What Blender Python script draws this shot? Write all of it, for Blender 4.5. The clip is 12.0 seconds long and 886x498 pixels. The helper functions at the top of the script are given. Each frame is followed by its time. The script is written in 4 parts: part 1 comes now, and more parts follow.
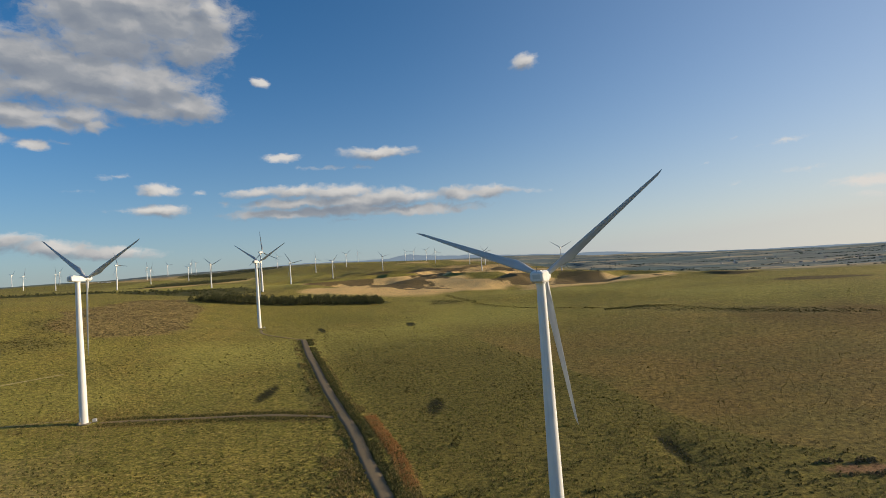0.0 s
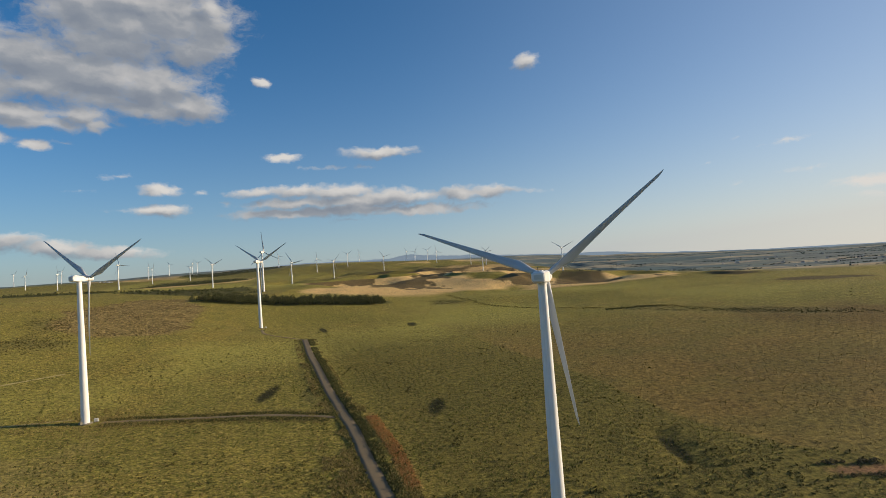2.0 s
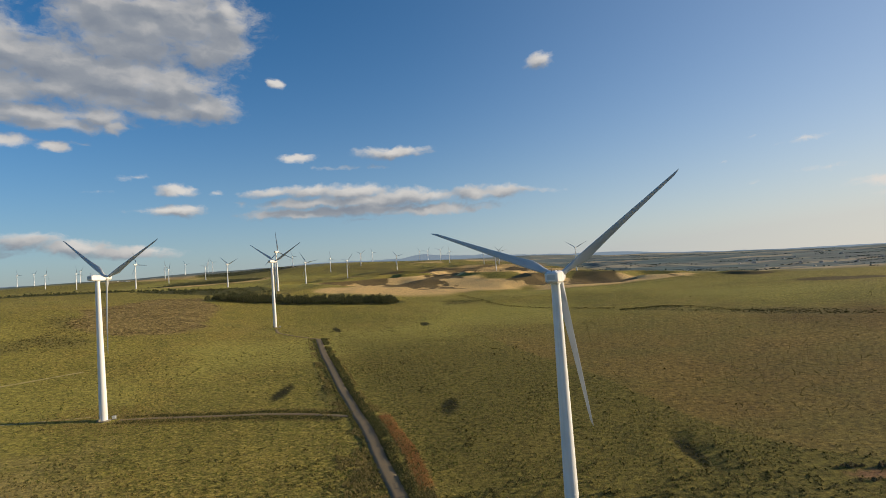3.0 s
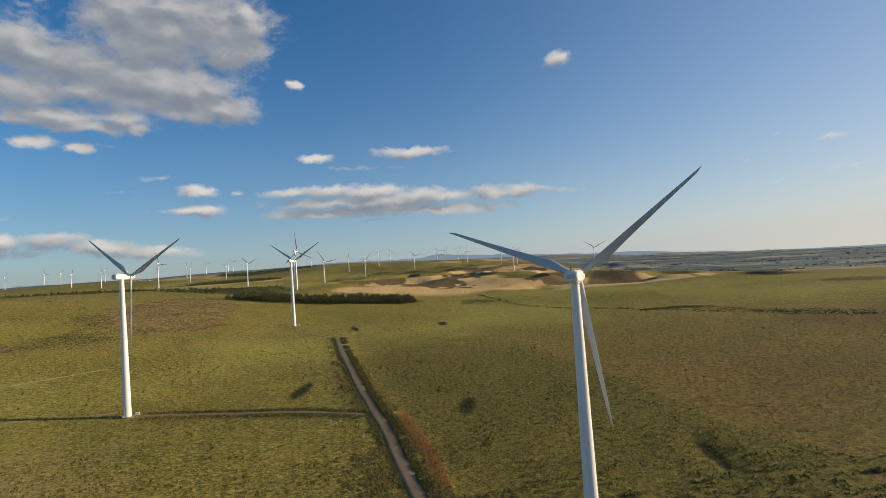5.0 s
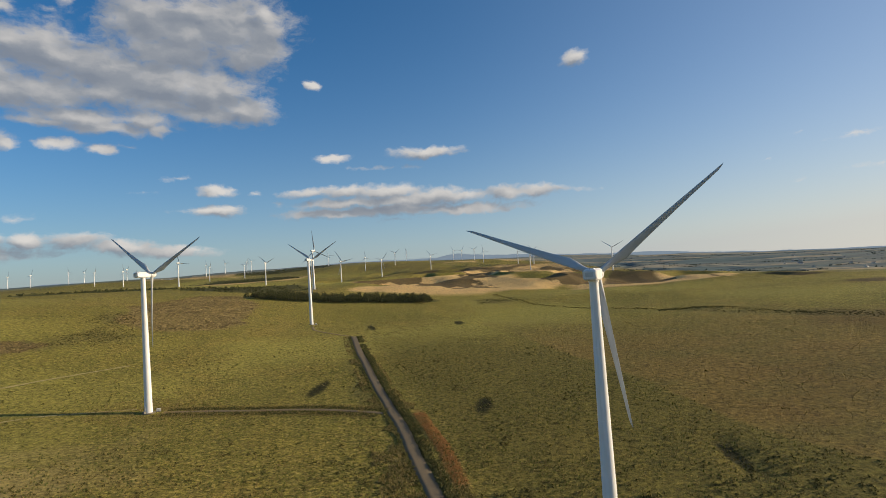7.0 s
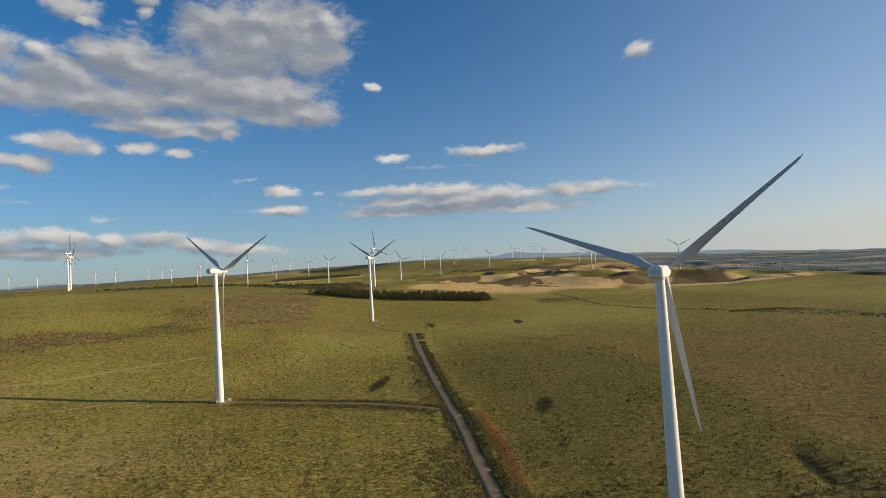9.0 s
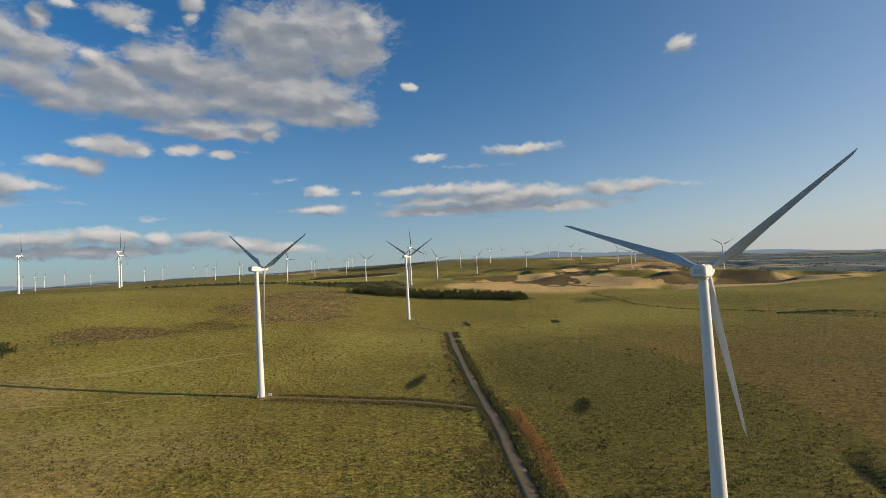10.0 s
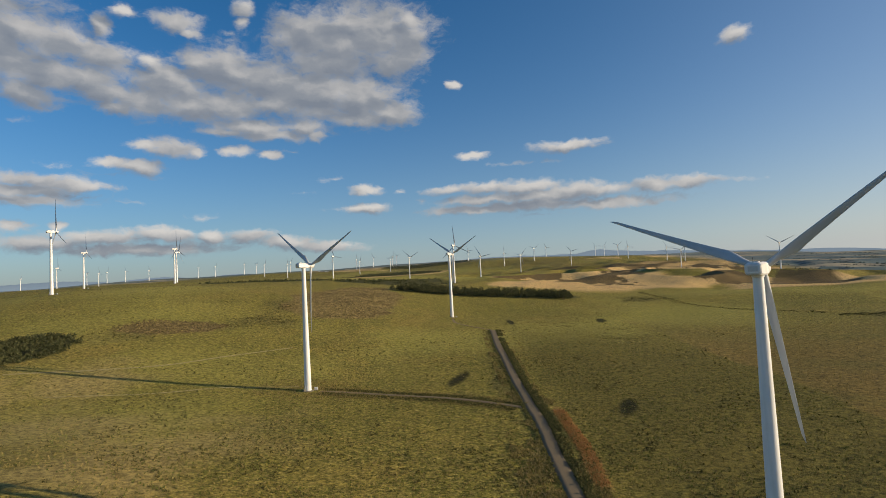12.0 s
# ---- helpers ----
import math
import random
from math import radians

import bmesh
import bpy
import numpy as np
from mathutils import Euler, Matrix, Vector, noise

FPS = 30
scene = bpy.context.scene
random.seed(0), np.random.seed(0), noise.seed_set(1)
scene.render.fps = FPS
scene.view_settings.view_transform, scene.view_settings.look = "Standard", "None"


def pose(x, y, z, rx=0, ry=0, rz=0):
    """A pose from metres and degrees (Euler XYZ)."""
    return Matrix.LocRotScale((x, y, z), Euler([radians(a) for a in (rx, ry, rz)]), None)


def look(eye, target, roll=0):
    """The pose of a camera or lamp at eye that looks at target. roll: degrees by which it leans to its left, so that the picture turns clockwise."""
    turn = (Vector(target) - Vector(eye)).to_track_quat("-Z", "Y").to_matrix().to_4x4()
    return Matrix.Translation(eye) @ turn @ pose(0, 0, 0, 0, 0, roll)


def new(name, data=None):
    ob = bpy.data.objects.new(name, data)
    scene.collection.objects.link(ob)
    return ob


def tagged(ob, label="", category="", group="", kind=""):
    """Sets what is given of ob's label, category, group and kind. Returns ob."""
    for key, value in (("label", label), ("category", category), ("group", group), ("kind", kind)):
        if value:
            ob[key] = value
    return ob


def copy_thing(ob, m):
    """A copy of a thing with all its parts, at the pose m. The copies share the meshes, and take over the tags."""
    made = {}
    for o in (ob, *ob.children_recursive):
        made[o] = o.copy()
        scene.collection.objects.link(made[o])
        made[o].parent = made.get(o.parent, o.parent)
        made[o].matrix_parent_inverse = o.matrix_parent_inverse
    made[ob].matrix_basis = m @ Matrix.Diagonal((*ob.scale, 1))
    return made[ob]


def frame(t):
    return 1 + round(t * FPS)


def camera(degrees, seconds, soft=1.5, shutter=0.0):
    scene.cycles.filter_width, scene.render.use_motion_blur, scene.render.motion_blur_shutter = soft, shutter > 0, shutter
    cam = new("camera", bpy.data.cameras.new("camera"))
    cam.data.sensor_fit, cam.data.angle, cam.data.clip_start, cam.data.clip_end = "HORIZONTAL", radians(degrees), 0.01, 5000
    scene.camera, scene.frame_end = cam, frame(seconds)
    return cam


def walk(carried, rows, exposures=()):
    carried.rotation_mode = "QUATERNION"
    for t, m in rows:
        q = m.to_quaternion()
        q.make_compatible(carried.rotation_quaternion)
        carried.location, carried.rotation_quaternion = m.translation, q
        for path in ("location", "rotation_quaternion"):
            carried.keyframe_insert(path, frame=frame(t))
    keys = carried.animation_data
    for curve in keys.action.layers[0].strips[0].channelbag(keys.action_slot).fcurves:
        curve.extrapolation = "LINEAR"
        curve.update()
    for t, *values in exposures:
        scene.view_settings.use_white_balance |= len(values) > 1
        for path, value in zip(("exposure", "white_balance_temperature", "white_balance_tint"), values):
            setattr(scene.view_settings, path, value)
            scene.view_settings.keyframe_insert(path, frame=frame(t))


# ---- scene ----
# ---------------------------------------------------------------- camera
cam = camera(77.65, 12.0, soft=0.85)
FLIGHT = [  # seconds, x, y, z, yaw, pitch, roll
    (0, 0.00, 0.00, 84.00, -0.000, 2.111, -4.026),
    (0.5, -0.00, 0.02, 84.03, -0.447, 2.078, -4.027),
    (1, -0.00, 0.04, 84.06, -0.822, 2.065, -4.058),
    (1.5, -0.00, 0.06, 84.09, -0.599, 2.076, -4.037),
    (2, -0.00, 0.08, 84.11, 0.127, 2.110, -3.997),
    (2.5, -0.00, 0.10, 84.14, 0.875, 2.156, -3.966),
    (3, -0.00, 0.11, 84.17, 1.475, 2.182, -3.936),
    (5, -0.22, 0.36, 83.99, 3.301, 2.278, -3.853),
    (5.5, -0.32, 0.46, 83.86, 3.696, 2.311, -3.833),
    (6, -0.43, 0.56, 83.74, 4.104, 2.342, -3.788),
    (6.5, -0.54, 0.67, 83.62, 4.435, 2.350, -3.753),
    (8.5, -0.87, 1.02, 83.14, 8.929, 2.488, -3.532),
    (9, -0.88, 1.06, 83.03, 11.084, 2.570, -3.430),
    (9.5, -0.89, 1.10, 82.91, 13.163, 2.642, -3.287),
    (10, -0.91, 1.14, 82.79, 14.858, 2.699, -3.162),
    (10.5, -0.92, 1.18, 82.68, 16.188, 2.688, -3.168),
    (11, -0.93, 1.22, 82.56, 17.472, 2.745, -3.088),
    (11.5, -0.95, 1.27, 82.44, 18.615, 2.746, -3.012),
    (12, -0.96, 1.31, 82.33, 19.378, 2.721, -2.855),
]
rows = []
for t, x, y, z, yaw, pitch, roll in FLIGHT:
    a, p = radians(yaw), radians(pitch)
    way = Vector((-math.sin(a) * math.cos(p), math.cos(a) * math.cos(p), math.sin(p)))
    eye = Vector((x, y, z))
    rows.append((t, look(eye, eye + way * 100, roll)))
walk(cam, rows, [(0, 0.5), (8.5, 0.5), (10, 0.42), (12, 0.42)])

# ---------------------------------------------------------------- sun, sky and clouds
SUN_AZ, SUN_EL = 79.0, 14.0      # degrees clockwise from +y, degrees above the horizon
sun_way = Vector((math.sin(radians(SUN_AZ)) * math.cos(radians(SUN_EL)),
                  math.cos(radians(SUN_AZ)) * math.cos(radians(SUN_EL)), math.sin(radians(SUN_EL))))
lamp = bpy.data.lights.new("sun", "SUN")
lamp.energy, lamp.angle, lamp.color = 4.2, radians(0.53), (1.0, 0.80, 0.55)
new("sun", lamp).matrix_world = look(sun_way * 900, (0, 0, 0))

world = bpy.data.worlds.new("sky")
scene.world = world
world.use_nodes = True
wt = world.node_tree
wt.nodes.clear()


def wnode(kind, **sets):
    n = wt.nodes.new(kind)
    for k, v in sets.items():
        if k == "op":
            n.operation = v
    return n


def wmath(op, a, b=None, c=None):
    n = wnode("ShaderNodeMath", op=op)
    for i, v in enumerate((a, b, c)):
        if v is None:
            continue
        if isinstance(v, (int, float)):
            n.inputs[i].default_value = v
        else:
            wt.links.new(v, n.inputs[i])
    return n.outputs[0]


def wvec(op, a, b=None, c=None):
    n = wnode("ShaderNodeVectorMath", op=op)
    for i, v in enumerate((a, b, c)):
        if v is None:
            continue
        if isinstance(v, tuple):
            n.inputs[i].default_value = v
        else:
            wt.links.new(v, n.inputs[i])
    return n


def wramp(value, stops):
    n = wt.nodes.new("ShaderNodeValToRGB")
    e = n.color_ramp.elements
    e[0].position, e[0].color = stops[0][0], (*stops[0][1], 1)
    e[1].position, e[1].color = stops[-1][0], (*stops[-1][1], 1)
    for p, c in stops[1:-1]:
        e.new(p).color = (*c, 1)
    wt.links.new(value, n.inputs[0])
    return n.outputs[0]


# clouds: azimuth (to the left of +y), elevation, half width, half height, in degrees
CLOUDS_NORTH = """26.2 24.2 4.9 2.67; 22.1 23.2 2.1 2.17; 29.2 23.7 3.4 2.13; 32.6 23.8 3.1 1.83; 24.0 21.6 2.0 1.21; 30.4 21.6 4.0 1.61; 22.0 25.2 1.2 0.96
42.9 20.9 2.0 1.10; 40.4 20.4 3.1 1.79; 36.2 19.4 4.3 2.12; 31.7 18.7 4.5 2.46; 27.1 18.2 3.5 1.95; 24.2 16.8 2.5 1.13; 27.2 16.4 3.5 0.79
45.5 18.7 2.9 1.73; 43.5 17.1 4.0 1.27; 46.8 20.5 1.1 0.48; 40.5 17.1 4.2 1.15; 36.2 17.5 4.3 0.86; 47.8 17.0 2.4 1.22"""
CLOUDS_WEST = """56.6 21.6 2.4 1.18; 53.8 21.0 2.5 1.32; 50.9 20.2 2.2 1.15; 57.4 18.9 2.3 1.48; 54.7 18.4 2.5 1.24; 52.2 18.4 2.2 1.28; 50.5 17.4 2.2 1.03
56.3 16.6 2.4 0.96; 58.1 20.4 1.5 1.86; 49.5 16.2 2.1 0.58; 44.8 24.1 2.0 0.86; 43.4 23.3 0.9 0.49; 49.3 24.2 1.1 0.55; 50.9 22.9 0.7 0.81
38.6 25.9 1.0 0.80; 38.9 24.6 0.6 0.40; 39.8 23.8 0.9 0.30; 57.2 14.6 1.0 0.35; 57.4 15.7 0.8 0.26
62 23 6 3; 70 20 6 2.5; 24 36 12 3; 44 37 14 4"""
CLOUDS_SHREDS = """38.5 15.3 3.7 0.75; 36.3 14.6 3.8 0.60; 33.0 15.5 2.0 0.77; 40.6 14.7 2.1 0.42; 31.9 14.7 0.9 0.56; 45.6 13.0 2.2 0.81; 47.7 13.1 1.2 0.45
43.7 12.6 0.9 0.47; 39.6 13.0 1.6 0.43; 34.5 13.0 1.2 0.28; 36.4 12.6 1.0 0.38"""
CLOUDS_BANKS = """54.6 11.0 1.9 0.32; 50.2 11.5 1.4 0.44; 48.0 11.2 1.9 0.55; 56.0 9.7 3.2 0.54; 56.7 8.7 3.6 0.53; 53.6 9.3 3.0 0.56; 50.2 10.4 2.7 0.34
46.6 10.4 1.4 0.25; 56.4 7.9 3.6 0.49; 49.4 8.1 2.3 0.20; 52.8 8.3 2.6 0.28; 42.8 6.6 1.5 0.32; 57.5 5.9 1.1 0.40; 54.3 5.9 0.6 0.37"""
CLOUDS_LOW = """47.0 5.2 1.4 0.66; 45.3 4.9 1.7 0.67; 41.9 4.7 1.3 0.59; 38.8 4.7 2.1 0.66; 35.1 4.0 2.8 0.62; 31.8 3.6 2.8 0.51; 28.4 3.2 1.7 0.35
51.2 4.9 4.0 0.68; 55.3 4.4 4.1 0.64; 48.1 3.8 6.6 0.60
66 9 7 1.2; 66 5 7 1"""
CLOUDS_LONG = """9 7.6 8.5 0.62; 18.7 8.8 2.1 0.47; 14.6 8.8 2.6 0.58; 10.5 8.6 3.5 0.69; 6.0 8.0 3.4 0.74; 2.4 7.7 2.0 0.50; -2.1 7.8 1.8 0.70; -5.1 7.8 2.5 0.58
-8.5 7.5 2.4 0.30; 14.6 7.5 4.1 0.47; 8.9 6.8 5.2 0.57; 2.2 6.4 4.9 0.44; -3.6 6.6 3.1 0.32; 15.3 6.6 5.3 0.47; 9.5 5.8 4.0 0.35"""
CLOUDS_SMALL = """6.0 12.4 3.4 0.50; 7.8 11.1 1.3 0.28; 15.9 12.2 1.6 0.40; 17.0 12.6 1.1 0.23; 12.7 11.1 2.9 0.23; 17.7 19.2 0.7 0.45; -9.8 20.0 1.2 0.62
27.0 9.1 1.6 0.46; 27.0 7.2 2.2 0.52; 29.9 7.2 1.6 0.29; 23.4 8.8 0.6 0.29; 21.4 7.7 0.8 0.29; 33.0 9.0 1.4 0.23; 30.4 10.2 1.3 0.28"""
CLOUDS_THIN = """-33.0 9.1 2.6 0.33; -28.7 10.2 0.7 0.15; -34.0 6.6 1.9 0.28; -32.8 6.5 1.8 0.19; -26.1 8.1 0.6 0.15; -28.3 6.1 0.5 0.20; -38.2 4.9 2.4 0.44
-38.8 3.8 2.7 0.31"""
puffs = [[float(v) for v in one.split()] for text in (CLOUDS_NORTH, CLOUDS_WEST, CLOUDS_SHREDS, CLOUDS_BANKS, CLOUDS_LOW, CLOUDS_LONG, CLOUDS_SMALL, CLOUDS_THIN)
         for one in text.replace("\n", ";").split(";")]

way = wt.nodes.new("ShaderNodeTexCoord").outputs["Generated"]
split = wt.nodes.new("ShaderNodeSeparateXYZ")
wt.links.new(way, split.inputs[0])
az = wmath("MULTIPLY", wmath("ARCTAN2", wmath("MULTIPLY", split.outputs[0], -1.0), split.outputs[1]), 180 / math.pi)
el = wmath("MULTIPLY", wmath("ARCSINE", split.outputs[2]), 180 / math.pi)
flat = wt.nodes.new("ShaderNodeCombineXYZ")
wt.links.new(az, flat.inputs[0])
wt.links.new(el, flat.inputs[1])
here = flat.outputs[0]


def wnoise(at, scale, detail, rough, stretch=(0.9, 1.2, 1)):
    n = wt.nodes.new("ShaderNodeTexNoise")
    n.inputs["Scale"].default_value, n.inputs["Detail"].default_value = scale, detail
    n.inputs["Roughness"].default_value = rough
    wt.links.new(wvec("MULTIPLY", at, stretch).outputs[0], n.inputs["Vector"])
    return n


def puff_distance(at, least=0.0):
    """The smallest distance from any puff's middle, 1 at its rim."""
    best = None
    for a, e, w, h in puffs:
        if h < least:
            continue
        q = wvec("MULTIPLY_ADD", at, (1 / w, 1 / h, 0), (-a / w, -e / h, 0))
        d = wvec("LENGTH", q.outputs[0]).outputs[1]
        if h < 0.36:      # small clouds stay thin
            d = wmath("MULTIPLY_ADD", d, 0.36, 1.10)
        elif h > 1.1:     # great ones close up
            d = wmath("MULTIPLY", d, 0.86)
        best = d if best is None else wmath("SMOOTH_MIN", best, d, 0.42)
    return best


# ragged rims: bend the place by noise before the distance is taken
bend = wnoise(here, 0.42, 5, 0.55)
bent = wvec("MULTIPLY_ADD", wvec("SUBTRACT", bend.outputs["Color"], (0.5, 0.5, 0.5)).outputs[0], (2.3, 1.3, 0), here).outputs[0]
core = puff_distance(bent)
toward = puff_distance(wvec("ADD", bent, (-0.7, 0.8, 0)).outputs[0], 0.45)
grain = wnoise(bent, 0.55, 6, 0.55, (0.7, 1.35, 1)).outputs["Fac"]
billow = wnoise(bent, 0.36, 2.5, 0.45, (0.7, 1.3, 1)).outputs["Fac"]
billow_toward = wnoise(wvec("ADD", bent, (-0.7, 0.8, 0)).outputs[0], 0.36, 2.5, 0.45, (0.7, 1.3, 1)).outputs["Fac"]
shreds = wnoise(bent, 1.7, 6, 0.62, (0.75, 1.25, 1)).outputs["Fac"]
ragged = wmath("ADD", wmath("MULTIPLY", core, 0.72), wmath("MULTIPLY", wmath("SUBTRACT", grain, 0.5), 1.0))
ragged = wmath("ADD", ragged, wmath("MULTIPLY", wmath("SUBTRACT", shreds, 0.5), 0.72))
cover = wnode("ShaderNodeMapRange")
cover.interpolation_type = "SMOOTHSTEP"
for i, v in ((1, 1.06), (2, 0.34), (3, 0.0), (4, 1.0)):
    cover.inputs[i].default_value = v
wt.links.new(ragged, cover.inputs[0])
thick = wmath("MULTIPLY", cover.outputs[0], 0.95)
# light from above and from the sun's side, grey below and within
glow = wmath("ADD", wmath("MULTIPLY", wmath("SUBTRACT", toward, core), 0.36), wmath("MULTIPLY", wmath("SUBTRACT", billow_toward, billow), 0.8))
glow = wmath("ADD", glow, wmath("MULTIPLY_ADD", ragged, 0.25, 0.13))
cloud_colour = wramp(glow, [(0.0, (0.29, 0.325, 0.385)), (0.22, (0.385, 0.41, 0.45)), (0.45, (0.62, 0.61, 0.605)),
                            (0.8, (0.92, 0.875, 0.82))])
sky = wt.nodes.new("ShaderNodeTexSky")
sky.sky_type, sky.sun_disc = "NISHITA", False
sky.sun_elevation, sky.sun_rotation = radians(SUN_EL), radians(SUN_AZ)
sky.altitude, sky.air_density, sky.dust_density, sky.ozone_density = 1300, 1.0, 0.3, 3.0
# milky air: thickest at the horizon, and wider and paler towards the sun
sunward = wvec("DOT_PRODUCT", way, (sun_way.x, sun_way.y, 0.0)).outputs[1]
sunward = wmath("MAXIMUM", wmath("MULTIPLY_ADD", sunward, 0.62, 0.38), 0.0)
low_air = wmath("MULTIPLY", wmath("POWER", 2.718, wmath("MULTIPLY", wmath("MAXIMUM", el, 0.0), -0.128)), 0.86)
veil = wmath("MINIMUM", wmath("ADD", low_air, wmath("MULTIPLY", wmath("POWER", sunward, 2.4), 0.46)), 0.92)
haze_colour = wramp(sunward, [(0.0, (0.185, 0.23, 0.285)), (0.45, (0.29, 0.335, 0.375)), (0.85, (0.51, 0.49, 0.455))])
thin_haze = wvec("SCALE", haze_colour)
thin_haze.inputs["Scale"].default_value = 9.3
haze = wt.nodes.new("ShaderNodeMix")
haze.data_type = "RGBA"
wt.links.new(veil, haze.inputs[0])
deep = wt.nodes.new("ShaderNodeHueSaturation")
deep.inputs["Saturation"].default_value = 1.27
wt.links.new(sky.outputs[0], deep.inputs["Color"])
wt.links.new(deep.outputs[0], haze.inputs[6])
wt.links.new(thin_haze.outputs[0], haze.inputs[7])
blue = wt.nodes.new("ShaderNodeBackground")
wt.links.new(haze.outputs[2], blue.inputs[0])
blue.inputs[1].default_value = 0.094
white = wt.nodes.new("ShaderNodeBackground")
wt.links.new(cloud_colour, white.inputs[0])
white.inputs[1].default_value = 0.55
mix = wt.nodes.new("ShaderNodeMixShader")
wt.links.new(thick, mix.inputs[0])
wt.links.new(blue.outputs[0], mix.inputs[1])
wt.links.new(white.outputs[0], mix.inputs[2])
out = wt.nodes.new("ShaderNodeOutputWorld")
wt.links.new(mix.outputs[0], out.inputs[0])


# ---------------------------------------------------------------- materials
class Mat:
    """A small wrapper to write node materials briefly."""

    def __init__(self, name, rough=0.8, metal=0.0, spec=0.3):
        self.m = bpy.data.materials.new(name)
        self.m.use_nodes = True
        self.t = self.m.node_tree
        self.b = self.t.nodes["Principled BSDF"]
        self.b.inputs["Roughness"].default_value = rough
        self.b.inputs["Metallic"].default_value = metal
        self.b.inputs["Specular IOR Level"].default_value = spec
        self.place = self.t.nodes.new("ShaderNodeNewGeometry").outputs["Position"]
        self.local = self.t.nodes.new("ShaderNodeTexCoord").outputs["Object"]

    def noise(self, size, detail=4, rough=0.55, at=None, stretch=None):
        n = self.t.nodes.new("ShaderNodeTexNoise")
        n.inputs["Scale"].default_value = 1 / size
        n.inputs["Detail"].default_value, n.inputs["Roughness"].default_value = detail, rough
        at = at or self.place
        if stretch:
            v = self.t.nodes.new("ShaderNodeVectorMath")
            v.operation = "MULTIPLY"
            v.inputs[1].default_value = stretch
            self.t.links.new(at, v.inputs[0])
            at = v.outputs[0]
        self.t.links.new(at, n.inputs["Vector"])
        return n.outputs["Fac"]

    def cells(self, size, at=None, stretch=(1, 1, 1)):
        v = self.t.nodes.new("ShaderNodeVectorMath")
        v.operation = "MULTIPLY"
        v.inputs[1].default_value = stretch
        self.t.links.new(at or self.place, v.inputs[0])
        n = self.t.nodes.new("ShaderNodeTexVoronoi")
        n.inputs["Scale"].default_value = 1 / size
        self.t.links.new(v.outputs[0], n.inputs["Vector"])
        return n.outputs["Color"]

    def ramp(self, value, *stops):
        n = self.t.nodes.new("ShaderNodeValToRGB")
        e = n.color_ramp.elements
        e[0].position, e[0].color = stops[0][0], (*stops[0][1], 1)
        e[1].position, e[1].color = stops[-1][0], (*stops[-1][1], 1)
        for p, c in stops[1:-1]:
            e.new(p).color = (*c, 1)
        self.t.links.new(value, n.inputs[0])
        return n.outputs[0]

    def mix(self, fac, a, b, how="MIX"):
        n = self.t.nodes.new("ShaderNodeMix")
        n.data_type, n.blend_type = "RGBA", how
        for v, s in ((fac, n.inputs[0]), (a, n.inputs[6]), (b, n.inputs[7])):
            if isinstance(v, (int, float)):
                s.default_value = v
            elif isinstance(v, tuple):
                s.default_value = (*v, 1)
            else:
                self.t.links.new(v, s)
        return n.outputs[2]

    def math(self, op, a, b):
        n = self.t.nodes.new("ShaderNodeMath")
        n.operation = op
        for i, v in enumerate((a, b)):
            if isinstance(v, (int, float)):
                n.inputs[i].default_value = v
            else:
                self.t.links.new(v, n.inputs[i])
        return n.outputs[0]

    def attr(self, name):
        n = self.t.nodes.new("ShaderNodeAttribute")
        n.attribute_name = name
        return n.outputs["Fac"]

    def island(self):
        return self.t.nodes.new("ShaderNodeNewGeometry").outputs["Random Per Island"]

    def colour(self, c):
        if isinstance(c, tuple):
            self.b.inputs["Base Color"].default_value = (*c, 1)
        else:
            self.t.links.new(c, self.b.inputs["Base Color"])
        return self

    def bump(self, value, strength, distance):
        n = self.t.nodes.new("ShaderNodeBump")
        n.inputs["Strength"].default_value, n.inputs["Distance"].default_value = strength, distance
        self.t.links.new(value, n.inputs["Height"])
        self.t.links.new(n.outputs[0], self.b.inputs["Normal"])
        return self


